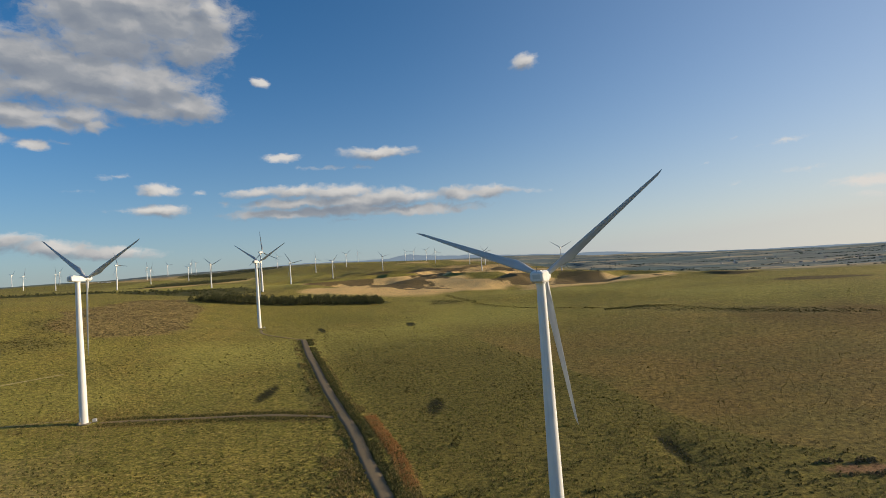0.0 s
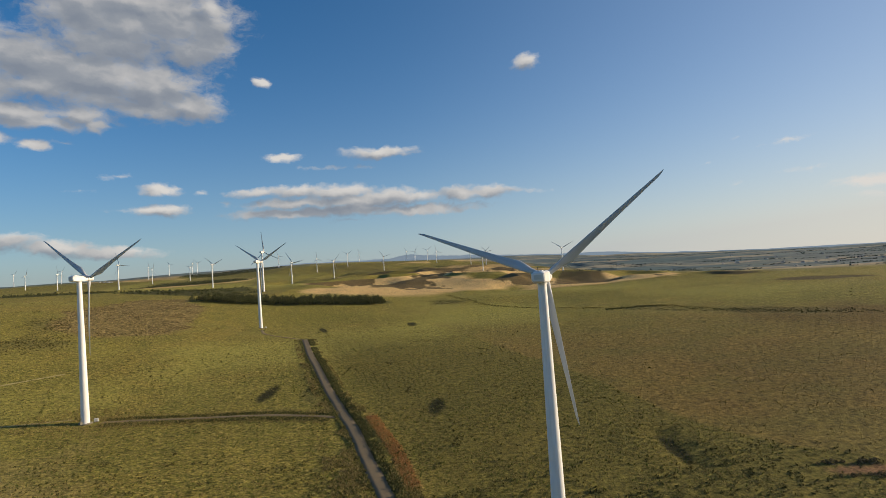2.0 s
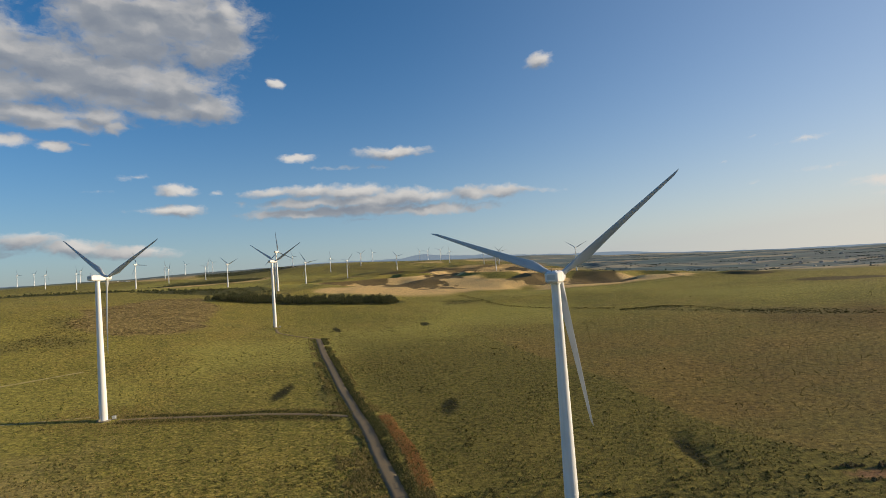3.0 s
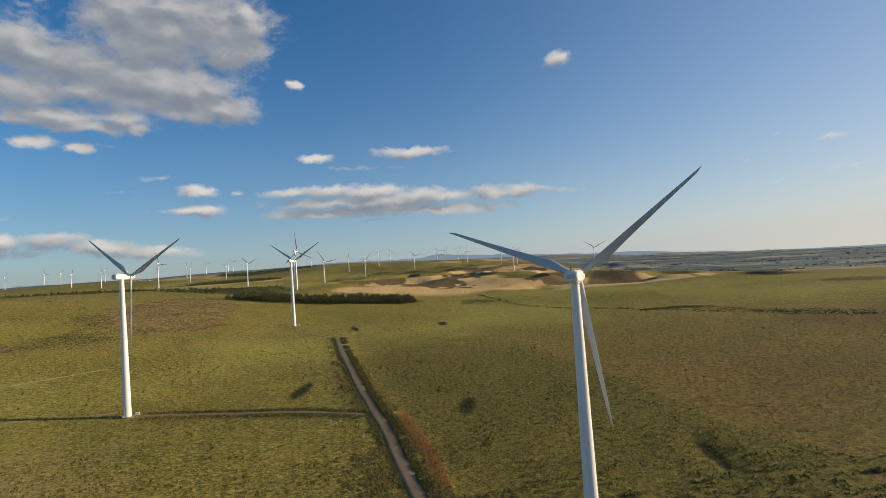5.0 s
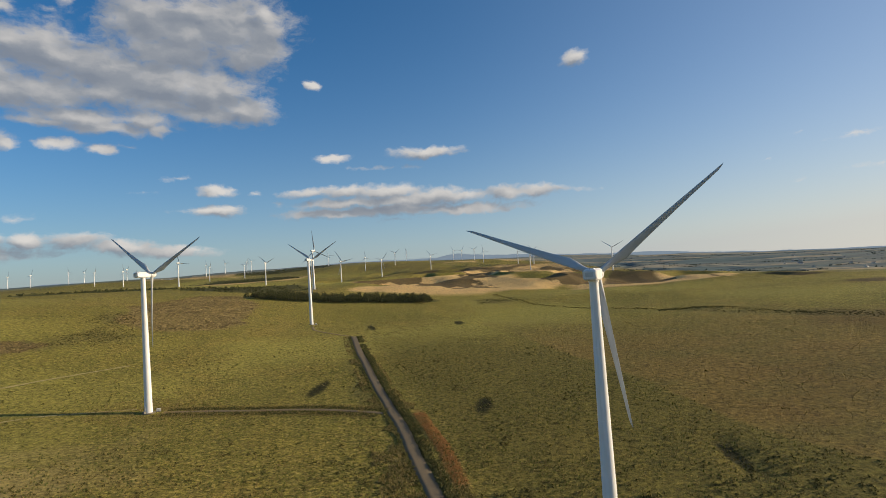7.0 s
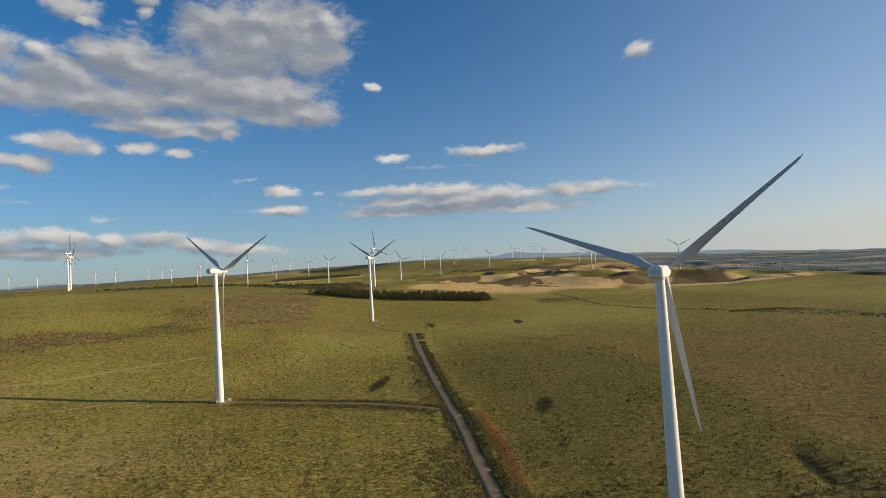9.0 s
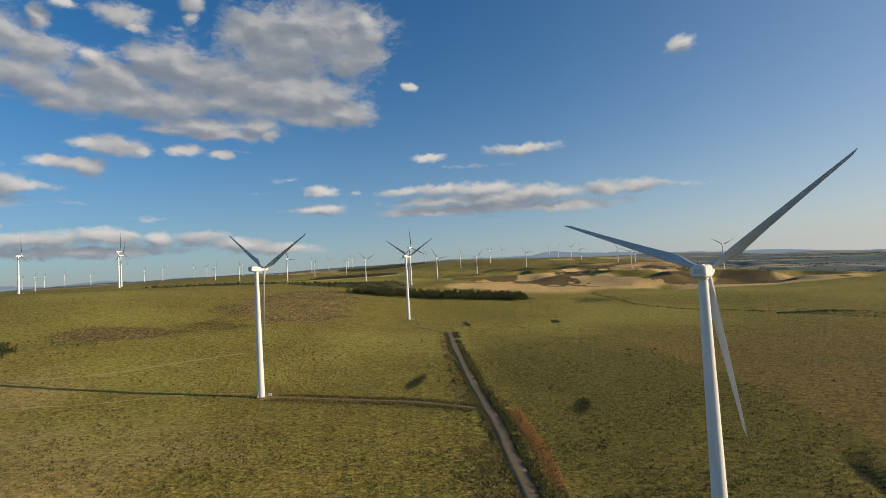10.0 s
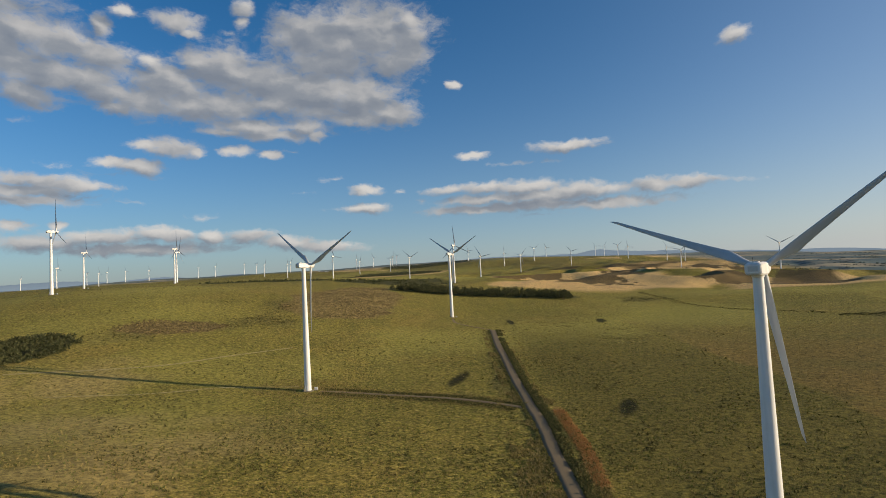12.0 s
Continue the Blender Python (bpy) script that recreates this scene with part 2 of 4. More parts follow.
def ground_material():
    g = Mat("prairie_grass", 0.95, 0, 0.1)
    wide = g.noise(170, 5, 0.6)
    mid = g.noise(26, 5, 0.62)
    fine = g.noise(2.6, 6, 0.7)
    speck = g.noise(1.25, 4, 0.7)
    grass = g.ramp(wide, (0.30, (0.185, 0.182, 0.028)), (0.48, (0.235, 0.205, 0.036)), (0.62, (0.28, 0.217, 0.048)), (0.75, (0.305, 0.222, 0.062)))
    grass = g.mix(g.ramp(mid, (0.38, (0, 0, 0)), (0.62, (0.8, 0.8, 0.8))), grass, (0.162, 0.165, 0.028))
    mottle = g.noise(4.5, 5, 0.65)
    grass = g.mix(g.ramp(mottle, (0.32, (0.45, 0.45, 0.45)), (0.5, (0, 0, 0))), grass, (0.12, 0.115, 0.028))
    grass = g.mix(g.ramp(mottle, (0.55, (0, 0, 0)), (0.72, (0.35, 0.35, 0.35))), grass, (0.31, 0.245, 0.075))
    grass = g.mix(g.ramp(fine, (0.44, (0, 0, 0)), (0.64, (0.6, 0.6, 0.6))), grass, (0.31, 0.245, 0.078))
    grass = g.mix(g.ramp(fine, (0.32, (0.65, 0.65, 0.65)), (0.48, (0, 0, 0))), grass, (0.085, 0.085, 0.024))
    grass = g.mix(g.ramp(speck, (0.37, (0.95, 0.95, 0.95)), (0.48, (0, 0, 0))), grass, (0.07, 0.07, 0.018))
    grass = g.mix(g.ramp(speck, (0.54, (0, 0, 0)), (0.66, (0.85, 0.85, 0.85))), grass, (0.40, 0.325, 0.105))
    dry = g.mix(fine, (0.40, 0.31, 0.125), (0.31, 0.25, 0.092))
    bright_grass = g.mix(fine, (0.26, 0.25, 0.052), (0.345, 0.31, 0.08))
    grass = g.mix(g.math("MULTIPLY", g.attr("bright_grass"), 0.7), grass, bright_grass)
    c = g.mix(g.math("MULTIPLY", g.attr("dry"), 0.75), grass, dry)
    # brown grass, darkened further to paint the shade of the backlit right-hand meadow
    shaded_moor = g.mix(g.noise(18, 5, 0.65), (0.142, 0.092, 0.028), (0.18, 0.12, 0.035))
    shaded_moor = g.mix(g.ramp(fine, (0.36, (0.7, 0.7, 0.7)), (0.5, (0, 0, 0))), shaded_moor, (0.075, 0.064, 0.024))
    c = g.mix(g.math("MULTIPLY", g.attr("shaded_moor"), 0.95), c, shaded_moor)
    lush = g.mix(fine, (0.088, 0.08, 0.02), (0.165, 0.14, 0.036))
    c = g.mix(g.math("MULTIPLY", g.attr("lush"), 0.70), c, lush)
    tawny = g.mix(g.noise(9, 5, 0.65), (0.172, 0.118, 0.037), (0.235, 0.166, 0.052))
    tawny = g.mix(g.ramp(g.noise(75, 4, 0.6, stretch=(1, 1.6, 1)), (0.42, (0, 0, 0)), (0.62, (0.75, 0.75, 0.75))), tawny, (0.15, 0.128, 0.038))
    c = g.mix(g.math("MULTIPLY", g.attr("tawny"), 0.78), c, tawny)
    scrub = g.mix(g.ramp(g.noise(2.2, 4, 0.75), (0.44, (0, 0, 0)), (0.56, (1, 1, 1))), (0.075, 0.075, 0.033), (0.20, 0.17, 0.06))
    c = g.mix(g.math("MULTIPLY", g.attr("scrub"), 0.5), c, scrub)
    brown = g.mix(g.ramp(g.noise(4.5, 6, 0.78), (0.40, (0, 0, 0)), (0.58, (1, 1, 1))), (0.10, 0.082, 0.032), (0.34, 0.25, 0.10))
    c = g.mix(g.math("MULTIPLY", g.attr("brown"), 0.82), c, brown)
    wheat = g.mix(g.noise(60, 5, 0.6, stretch=(1, 2.5, 1)), (0.66, 0.47, 0.205), (0.52, 0.36, 0.15))
    c = g.mix(g.attr("wheat"), c, wheat)
    # dark fallow soil; also paints the shaded folds of the stubble hills
    fallow_shade = g.mix(g.noise(25, 4, 0.6), (0.07, 0.052, 0.026), (0.115, 0.09, 0.038))
    c = g.mix(g.math("MULTIPLY", g.attr("fallow_shade"), 0.9), c, fallow_shade)
    thick = g.mix(g.noise(3, 4, 0.7), (0.03, 0.035, 0.014), (0.075, 0.08, 0.03))
    c = g.mix(g.math("MULTIPLY", g.attr("thicket"), 0.9), c, thick)
    # near-black ground among the hollow shrubs, and the gully's painted shade
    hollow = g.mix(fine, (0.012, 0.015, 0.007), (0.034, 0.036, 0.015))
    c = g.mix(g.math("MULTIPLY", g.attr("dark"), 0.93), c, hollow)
    red = g.mix(g.noise(1.6, 5, 0.7), (0.48, 0.235, 0.085), (0.34, 0.18, 0.062))
    c = g.mix(g.math("MULTIPLY", g.attr("red"), g.ramp(g.noise(4, 4, 0.65), (0.33, (0, 0, 0)), (0.5, (1, 1, 1)))), c, red)
    earth = g.mix(g.noise(1.5, 5, 0.7), (0.30, 0.175, 0.085), (0.20, 0.12, 0.06))
    c = g.mix(g.attr("earth"), c, earth)
    clumps = g.noise(2.7, 7, 0.8)
    c = g.mix(1.0, c, g.ramp(clumps, (0.38, (0.52, 0.52, 0.50)), (0.5, (1.05, 1.02, 0.97)), (0.62, (1.6, 1.52, 1.35))), "MULTIPLY")
    # far fields, with the blue-grey haze of distance mixed into their colours
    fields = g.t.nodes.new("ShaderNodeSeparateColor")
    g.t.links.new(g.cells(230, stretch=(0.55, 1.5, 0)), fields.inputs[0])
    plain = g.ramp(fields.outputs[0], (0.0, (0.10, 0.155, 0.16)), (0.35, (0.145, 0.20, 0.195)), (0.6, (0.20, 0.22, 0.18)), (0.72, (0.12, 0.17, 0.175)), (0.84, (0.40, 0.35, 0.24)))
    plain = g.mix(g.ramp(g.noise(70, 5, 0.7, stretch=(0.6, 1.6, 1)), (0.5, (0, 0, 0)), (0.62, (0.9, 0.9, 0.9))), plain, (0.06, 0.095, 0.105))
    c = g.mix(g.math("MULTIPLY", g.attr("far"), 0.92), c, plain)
    g.colour(c)
    g.bump(g.math("ADD", g.math("MULTIPLY", fine, 0.8), g.math("ADD", g.math("MULTIPLY", speck, 0.7), g.math("MULTIPLY", clumps, 0.9))), 1.0, 0.85)
    return g.m


def gravel_material():
    g = Mat("gravel_road", 0.95, 0, 0.08)
    c = g.mix(g.noise(7, 5, 0.65), (0.215, 0.16, 0.088), (0.285, 0.215, 0.12))
    c = g.mix(g.ramp(g.noise(0.35, 3, 0.7), (0.35, (0.5, 0.5, 0.5)), (0.6, (0, 0, 0))), c, (0.11, 0.10, 0.09))
    g.colour(c).bump(g.noise(0.4, 4, 0.7), 0.5, 0.06)
    return g.m


def trail_material():
    g = Mat("worn_trail", 0.95, 0, 0.1)
    g.colour(g.mix(g.ramp(g.noise(3, 5, 0.7), (0.4, (0, 0, 0)), (0.6, (1, 1, 1))), (0.30, 0.25, 0.10), (0.44, 0.36, 0.17)))
    return g.m


def paint_material(name, base, stain):
    g = Mat(name, 0.42, 0, 0.45)
    streak = g.noise(1.4, 5, 0.65, at=g.local, stretch=(1, 1, 0.07))
    c = g.mix(g.ramp(streak, (0.46, (0, 0, 0)), (0.72, (0.55, 0.55, 0.55))), base, stain)
    c = g.mix(g.ramp(g.noise(6, 3, 0.5, at=g.local), (0.35, (0, 0, 0)), (0.7, (0.35, 0.35, 0.35))), c, stain)
    g.colour(c)
    return g.m


def plain_material(name, base, other, size, rough=0.8):
    g = Mat(name, rough, 0, 0.3)
    g.colour(g.mix(g.noise(size, 4, 0.6, at=g.local), base, other))
    return g.m


def leaf_material(name, a, b, c):
    g = Mat(name, 0.85, 0, 0.15)
    g.colour(g.ramp(g.island(), (0.0, a), (0.55, b), (1.0, c)))
    return g.m


MAT_GROUND = ground_material()
MAT_GRAVEL = gravel_material()
MAT_TRAIL = trail_material()
MAT_TOWER = paint_material("white_tower_paint", (0.82, 0.82, 0.80), (0.62, 0.61, 0.57))
MAT_NACELLE = paint_material("white_shell_paint", (0.80, 0.80, 0.78), (0.58, 0.57, 0.54))
MAT_BLADE = paint_material("grey_blade_coat", (0.50, 0.52, 0.53), (0.40, 0.41, 0.41))
MAT_DARK = plain_material("dark_metal", (0.05, 0.05, 0.055), (0.09, 0.09, 0.09), 0.5, 0.5)
MAT_CONCRETE = plain_material("pad_concrete", (0.27, 0.24, 0.18), (0.18, 0.165, 0.12), 1.2, 0.9)
MAT_BOX = plain_material("cabinet_paint", (0.62, 0.63, 0.60), (0.5, 0.5, 0.47), 1.0, 0.5)
MAT_BARK = plain_material("bark", (0.13, 0.10, 0.075), (0.20, 0.17, 0.13), 0.6, 0.95)
MAT_CROWN = leaf_material("tree_leaves", (0.035, 0.04, 0.016), (0.07, 0.075, 0.028), (0.12, 0.118, 0.048))
MAT_SAGE = leaf_material("sagebrush_leaves", (0.058, 0.052, 0.017), (0.11, 0.098, 0.028), (0.19, 0.155, 0.048))
MAT_WEED = leaf_material("green_weed_leaves", (0.06, 0.062, 0.02), (0.115, 0.112, 0.035), (0.20, 0.175, 0.058))
MAT_GREYBUSH = leaf_material("grey_bush_leaves", (0.09, 0.072, 0.034), (0.19, 0.145, 0.068), (0.32, 0.235, 0.12))
MAT_STRAW = leaf_material("dry_grass_blades", (0.18, 0.145, 0.045), (0.31, 0.24, 0.08), (0.45, 0.34, 0.13))
MAT_RUST = leaf_material("rust_weed_blades", (0.36, 0.18, 0.055), (0.50, 0.26, 0.085), (0.58, 0.35, 0.13))
MAT_WALL = plain_material("house_wall_paint", (0.72, 0.70, 0.66), (0.58, 0.56, 0.52), 3, 0.8)
MAT_ROOF = plain_material("house_roof", (0.20, 0.17, 0.15), (0.28, 0.25, 0.22), 2, 0.8)


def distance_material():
    """Far hills seen through many miles of air: a plain glowing backdrop, its haze in the colour."""
    g = Mat("hazy_mountain_glow", 1.0, 0, 0.0)
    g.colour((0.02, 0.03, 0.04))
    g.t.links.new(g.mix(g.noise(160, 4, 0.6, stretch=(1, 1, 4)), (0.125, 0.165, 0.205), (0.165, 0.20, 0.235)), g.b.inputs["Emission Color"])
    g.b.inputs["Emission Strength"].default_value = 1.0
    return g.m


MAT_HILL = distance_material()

# ---------------------------------------------------------------- the lie of the land
table = np.random.RandomState(7).rand(256, 256)


def value_noise(x, y):
    xi, yi = np.floor(x).astype(int), np.floor(y).astype(int)
    fx, fy = x - xi, y - yi
    fx, fy = fx * fx * (3 - 2 * fx), fy * fy * (3 - 2 * fy)
    a, b = table[xi % 256, yi % 256], table[(xi + 1) % 256, yi % 256]
    c, d = table[xi % 256, (yi + 1) % 256], table[(xi + 1) % 256, (yi + 1) % 256]
    return (a * (1 - fx) + b * fx) * (1 - fy) + (c * (1 - fx) + d * fx) * fy - 0.5


def fbm(x, y, size, octaves=4, gain=0.5):
    total, weight = 0.0, 1.0
    for k in range(octaves):
        s = size / 2 ** k
        total = total + weight * value_noise(x / s + 17.3 * k, y / s + 5.1 * k)
        weight *= gain
    return total


def blob(x, y, cx, cy, s):
    return np.exp(-((x - cx) ** 2 + (y - cy) ** 2) / (2 * s * s))


# swells of the prairie on rings round the near turbine, heights in metres above or below 45
SWELLS = ((0, (-3,)),
          (300, (10, -49, 17, 11, -36, -24, -15, -22)),
          (700, (-37, -2, 33, -56, 7, -18, 1, 2, -6, -5, -7, 6)),
          (1300, (10, -14, 38, -33, -6, 1, -6, -4, -2, -4, -5, 6, -7, -1)),
          (2300, (60, -49, 61, 9, -15, 1, -7, -6, -5, -4, -2, -6, -17, 3, -10, -62)),
          (3600, (-2, -73, -50, -24, -17, 15, 1, -1, 1, 1, 3, -2, 4, 26, -9, -43)),
          (5000, (92, 100, 88, 28, -14, 6, 6, 4, 5, 5, 6, 4, 5, -2, -21, 17)))


def ground(x, y):
    x, y = np.atleast_1d(np.asarray(x, float)), np.atleast_1d(np.asarray(y, float))
    z = np.full(x.shape, 45.0)
    for r, heights in SWELLS:
        for i, h in enumerate(heights):
            a = 2 * math.pi * i / len(heights)
            z += h * blob(x, y, -r * math.sin(a), r * math.cos(a), max(220, 0.42 * r))
    for cx, cy, h, s in ((-228, 673, -7.5, 90), (-203, 305, 1.5, 80), (-690, 487, 5, 130), (-483, 1728, -11, 190),
                         (-540, 2680, -12, 260), (-1040, 4150, 30, 420), (-11, 315, -0.5, 11), (90, 250, -1.3, 5), (91, 234, -1.5, 5), (91, 219, -1.3, 5), (-190, 118, 13, 70)):
        z += h * blob(x, y, cx, cy, s)
    d = np.hypot(x, y)
    # small unevenness of the meadow
    z += 1.5 * fbm(x, y, 90, 4, 0.45) * np.clip((d - 60) / 120, 0, 1)
    # rounded stubble hills
    hills = blob(x, y, 20, 1750, 420) + 0.8 * blob(x, y, 120, 2700, 600) + 0.55 * blob(x, y, 420, 1450, 220)
    rise = 1 - np.abs(2 * fbm(x + 60, y * 0.6, 170, 3, 0.4))
    z += np.clip(hills, 0, 1) * (rise - 0.62) * 32
    z += np.clip((d - 1500) / 1500, 0, 1) * 16 * fbm(x, y, 700, 3, 0.5)
    return z


def height(x, y):
    return float(ground(x, y)[0])


PATCHES = []


def patch(kind, x, y, wide, deep, turn):
    """A stretch of ground cover or painted shade: middle, half sizes across and along, turn in degrees."""
    PATCHES.append((kind, x, y, wide, deep, radians(turn)))


patch("scrub", -355, 463, 38, 35, 35)
patch("scrub", -427, 375, 37, 29, 28)
patch("brown", -415, 398, 56, 27, 30)
patch("thicket", -461, 302, 35, 46, 22)
patch("thicket", -190, 915, 100, 42, 10)
patch("thicket", -320, 893, 85, 45, 3)
patch("thicket", -536, 1132, 136, 157, 24)
patch("thicket", -756, 1014, 70, 195, -4)
patch("thicket", -1304, 2886, 271, 293, -37)
patch("thicket", -1498, 3927, 296, 426, -34)
patch("wheat", -198, 1126, 95, 97, 14)
patch("wheat", -95, 1253, 114, 234, 1)
patch("wheat", 42, 1217, 95, 152, -7)
patch("wheat", 309, 1248, 134, 192, -21)
patch("wheat", 125, 2758, 181, 327, -21)
patch("wheat", -1092, 4559, 168, 24, 13)
patch("wheat", 323, 2830, 143, 373, -13)
patch("wheat", -73, 1567, 112, 298, -24)
# eight dark slopes of the stubble hills, their shade put into the colour
patch("fallow_shade", 68, 2715, 92, 403, -23)
patch("fallow_shade", -11, 1543, 36, 280, -19)
patch("fallow_shade", -132, 2614, 106, 439, -33)
patch("fallow_shade", -356, 2718, 49, 324, -41)
patch("fallow_shade", -258, 2564, 41, 311, -37)
patch("fallow_shade", 360, 1396, 44, 210, -12)
patch("fallow_shade", 306, 1421, 21, 253, -15)
patch("fallow_shade", 152, 1379, 29, 107, -13)
patch("fallow_shade", 565, 829, 49, 73, -78)
patch("scrub", 233, 650, 34, 23, -54)
patch("scrub", 311, 528, 101, 19, -48)
patch("dry", -347, 254, 47, 54, 25)
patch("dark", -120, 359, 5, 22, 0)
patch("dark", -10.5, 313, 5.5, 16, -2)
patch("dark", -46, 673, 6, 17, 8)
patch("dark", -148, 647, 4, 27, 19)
patch("scrub", -95, 365, 10, 60, 20)
patch("scrub", -3, 914, 33, 48, 0)
patch("shaded_moor", 190, 330, 110, 130, 0)
patch("shaded_moor", 330, 480, 160, 120, -25)
patch("fallow_shade", 700, 1390, 150, 90, -30)
patch("dry", -230, 175, 100, 80, 0)
patch("scrub", -391, 537, 31, 68, 34)
# near-black strip that paints the shade lying in the gully
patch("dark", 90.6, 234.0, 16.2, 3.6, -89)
patch("earth", 147, 202, 15, 4.6, -6)
patch("bright_grass", -470, 440, 170, 150, 30)
patch("bright_grass", -330, 330, 130, 110, 10)
patch("bright_grass", -620, 560, 180, 150, 30)
patch("bright_grass", -160, 470, 110, 120, 0)
patch("bright_grass", -60, 620, 110, 120, 0)
patch("bright_grass", -300, 215, 140, 90, 10)
# brighter grass colour here offsets the shading of slopes turned from the sun
patch("bright_grass", -650, 1650, 620, 600, 0)
patch("bright_grass", -250, 1350, 330, 260, 0)
patch("bright_grass", -1300, 2900, 1000, 900, 0)
patch("bright_grass", 150, 1020, 420, 130, -10)
patch("bright_grass", 20, 720, 130, 190, 10)
patch("bright_grass", 380, 760, 300, 130, -50)


SOFT = {"bright_grass": 0.95, "shaded_moor": 0.95, "dry": 0.9, "dark": 0.45, "scrub": 0.6, "brown": 0.5}


def cover_weight(kind, x, y, rag=0.55):
    total = np.zeros(x.shape)
    for k, cx, cy, w, d, a in PATCHES:
        if k != kind:
            continue
        reach = 1.7 * max(w, d)
        near = np.flatnonzero((np.abs(x - cx) < reach) & (np.abs(y - cy) < reach))
        px, py = x[near], y[near]
        u = ((px - cx) * math.cos(a) + (py - cy) * math.sin(a)) / w
        v = (-(px - cx) * math.sin(a) + (py - cy) * math.cos(a)) / d
        q = np.hypot(u, v) + rag * fbm(px + 31, py, max(w, d) * 0.7, 5, 0.6)
        s = np.clip((1.12 - q) / SOFT.get(kind, 0.3), 0, 1)
        total[near] = np.maximum(total[near], s * s * (3 - 2 * s))
    return total


BROWN_FIELD = [(-340, 780), (-305, 690), (-283, 620), (-281, 560), (-320, 520), (-357, 510), (-405, 560), (-445, 640), (-462, 740), (-465, 840), (-418, 890)]


def in_field(x, y, outline, rag, soft):
    """1 inside the outline, 0 outside it, with an uneven rim."""
    gap = np.full(x.shape, 1e9)
    inside = np.zeros(x.shape, bool)
    for (ax, ay), (bx, by) in zip(outline, outline[1:] + outline[:1]):
        k = np.clip(((x - ax) * (bx - ax) + (y - ay) * (by - ay)) / ((bx - ax) ** 2 + (by - ay) ** 2), 0, 1)
        gap = np.minimum(gap, np.hypot(x - ax - k * (bx - ax), y - ay - k * (by - ay)))
        inside ^= ((ay > y) != (by > y)) & (x < (bx - ax) * (y - ay) / (by - ay + 1e-9) + ax)
    return np.clip((np.where(inside, gap, -gap) + rag * fbm(x, y, 40, 4, 0.6)) / soft, 0, 1)


def spline(points, step):
    """Evenly spaced places and headings along a smooth line through the points."""
    pts = [Vector(p) for p in points]
    pts = [2 * pts[0] - pts[1], *pts, 2 * pts[-1] - pts[-2]]
    line = []
    for i in range(1, len(pts) - 2):
        p0, p1, p2, p3 = pts[i - 1:i + 3]
        n = max(2, int((p2 - p1).length / step))
        for k in range(n):
            t = k / n
            line.append(0.5 * (2 * p1 + (p2 - p0) * t + (2 * p0 - 5 * p1 + 4 * p2 - p3) * t * t + (3 * p1 - p0 - 3 * p2 + p3) * t ** 3))
    line.append(pts[-2])
    return line


ROAD = [(-149.5, 567.9), (-121.6, 477.1), (-105.7, 431.6), (-91.6, 390.8), (-80.7, 359.4), (-69.3, 328.7), (-62.6, 310.1),
        (-52.5, 283.2), (-43.6, 254.4), (-36.1, 230.5), (-27.5, 204), (-10, 150), (12, 80), (34, 10), (60, -90), (90, -260)]
SPUR = [(-66, 305.7), (-80.0, 309.5), (-106.5, 313.8), (-132.0, 313.6), (-157.0, 312.4), (-181.3, 310.5), (-196, 307.5)]
RED = [(-46.5, 304.6), (-37.2, 277.1), (-27.7, 249.2), (-20.9, 223.2), (-18.0, 211.0)]


EDGE = [(200, 150), (165, 205), (150, 217), (135, 227), (114, 255), (96, 316), (72, 389), (50, 450), (29, 521), (-4, 610), (-36, 700), (-70, 830)]


def past_edge(x, y):
    """Metres to the right of the old mowing line that parts the green meadow from the brown one."""
    return x - np.interp(y, [p[1] for p in EDGE], [p[0] for p in EDGE])


def near_line(x, y, points, step=4.0):
    best = np.full(x.shape, 1e9)
    for p in spline(points, step):
        best = np.minimum(best, np.hypot(x - p.x, y - p.y))
    return best


def mesh_object(name, verts, faces, material, parent=None):
    me = bpy.data.meshes.new(name)
    me.from_pydata(verts, [], faces)
    me.materials.append(material)
    ob = new(name, me)
    if parent:
        ob.parent = parent
    return ob


def smooth(ob):
    ob.data.polygons.foreach_set("use_smooth", [True] * len(ob.data.polygons))
    return ob


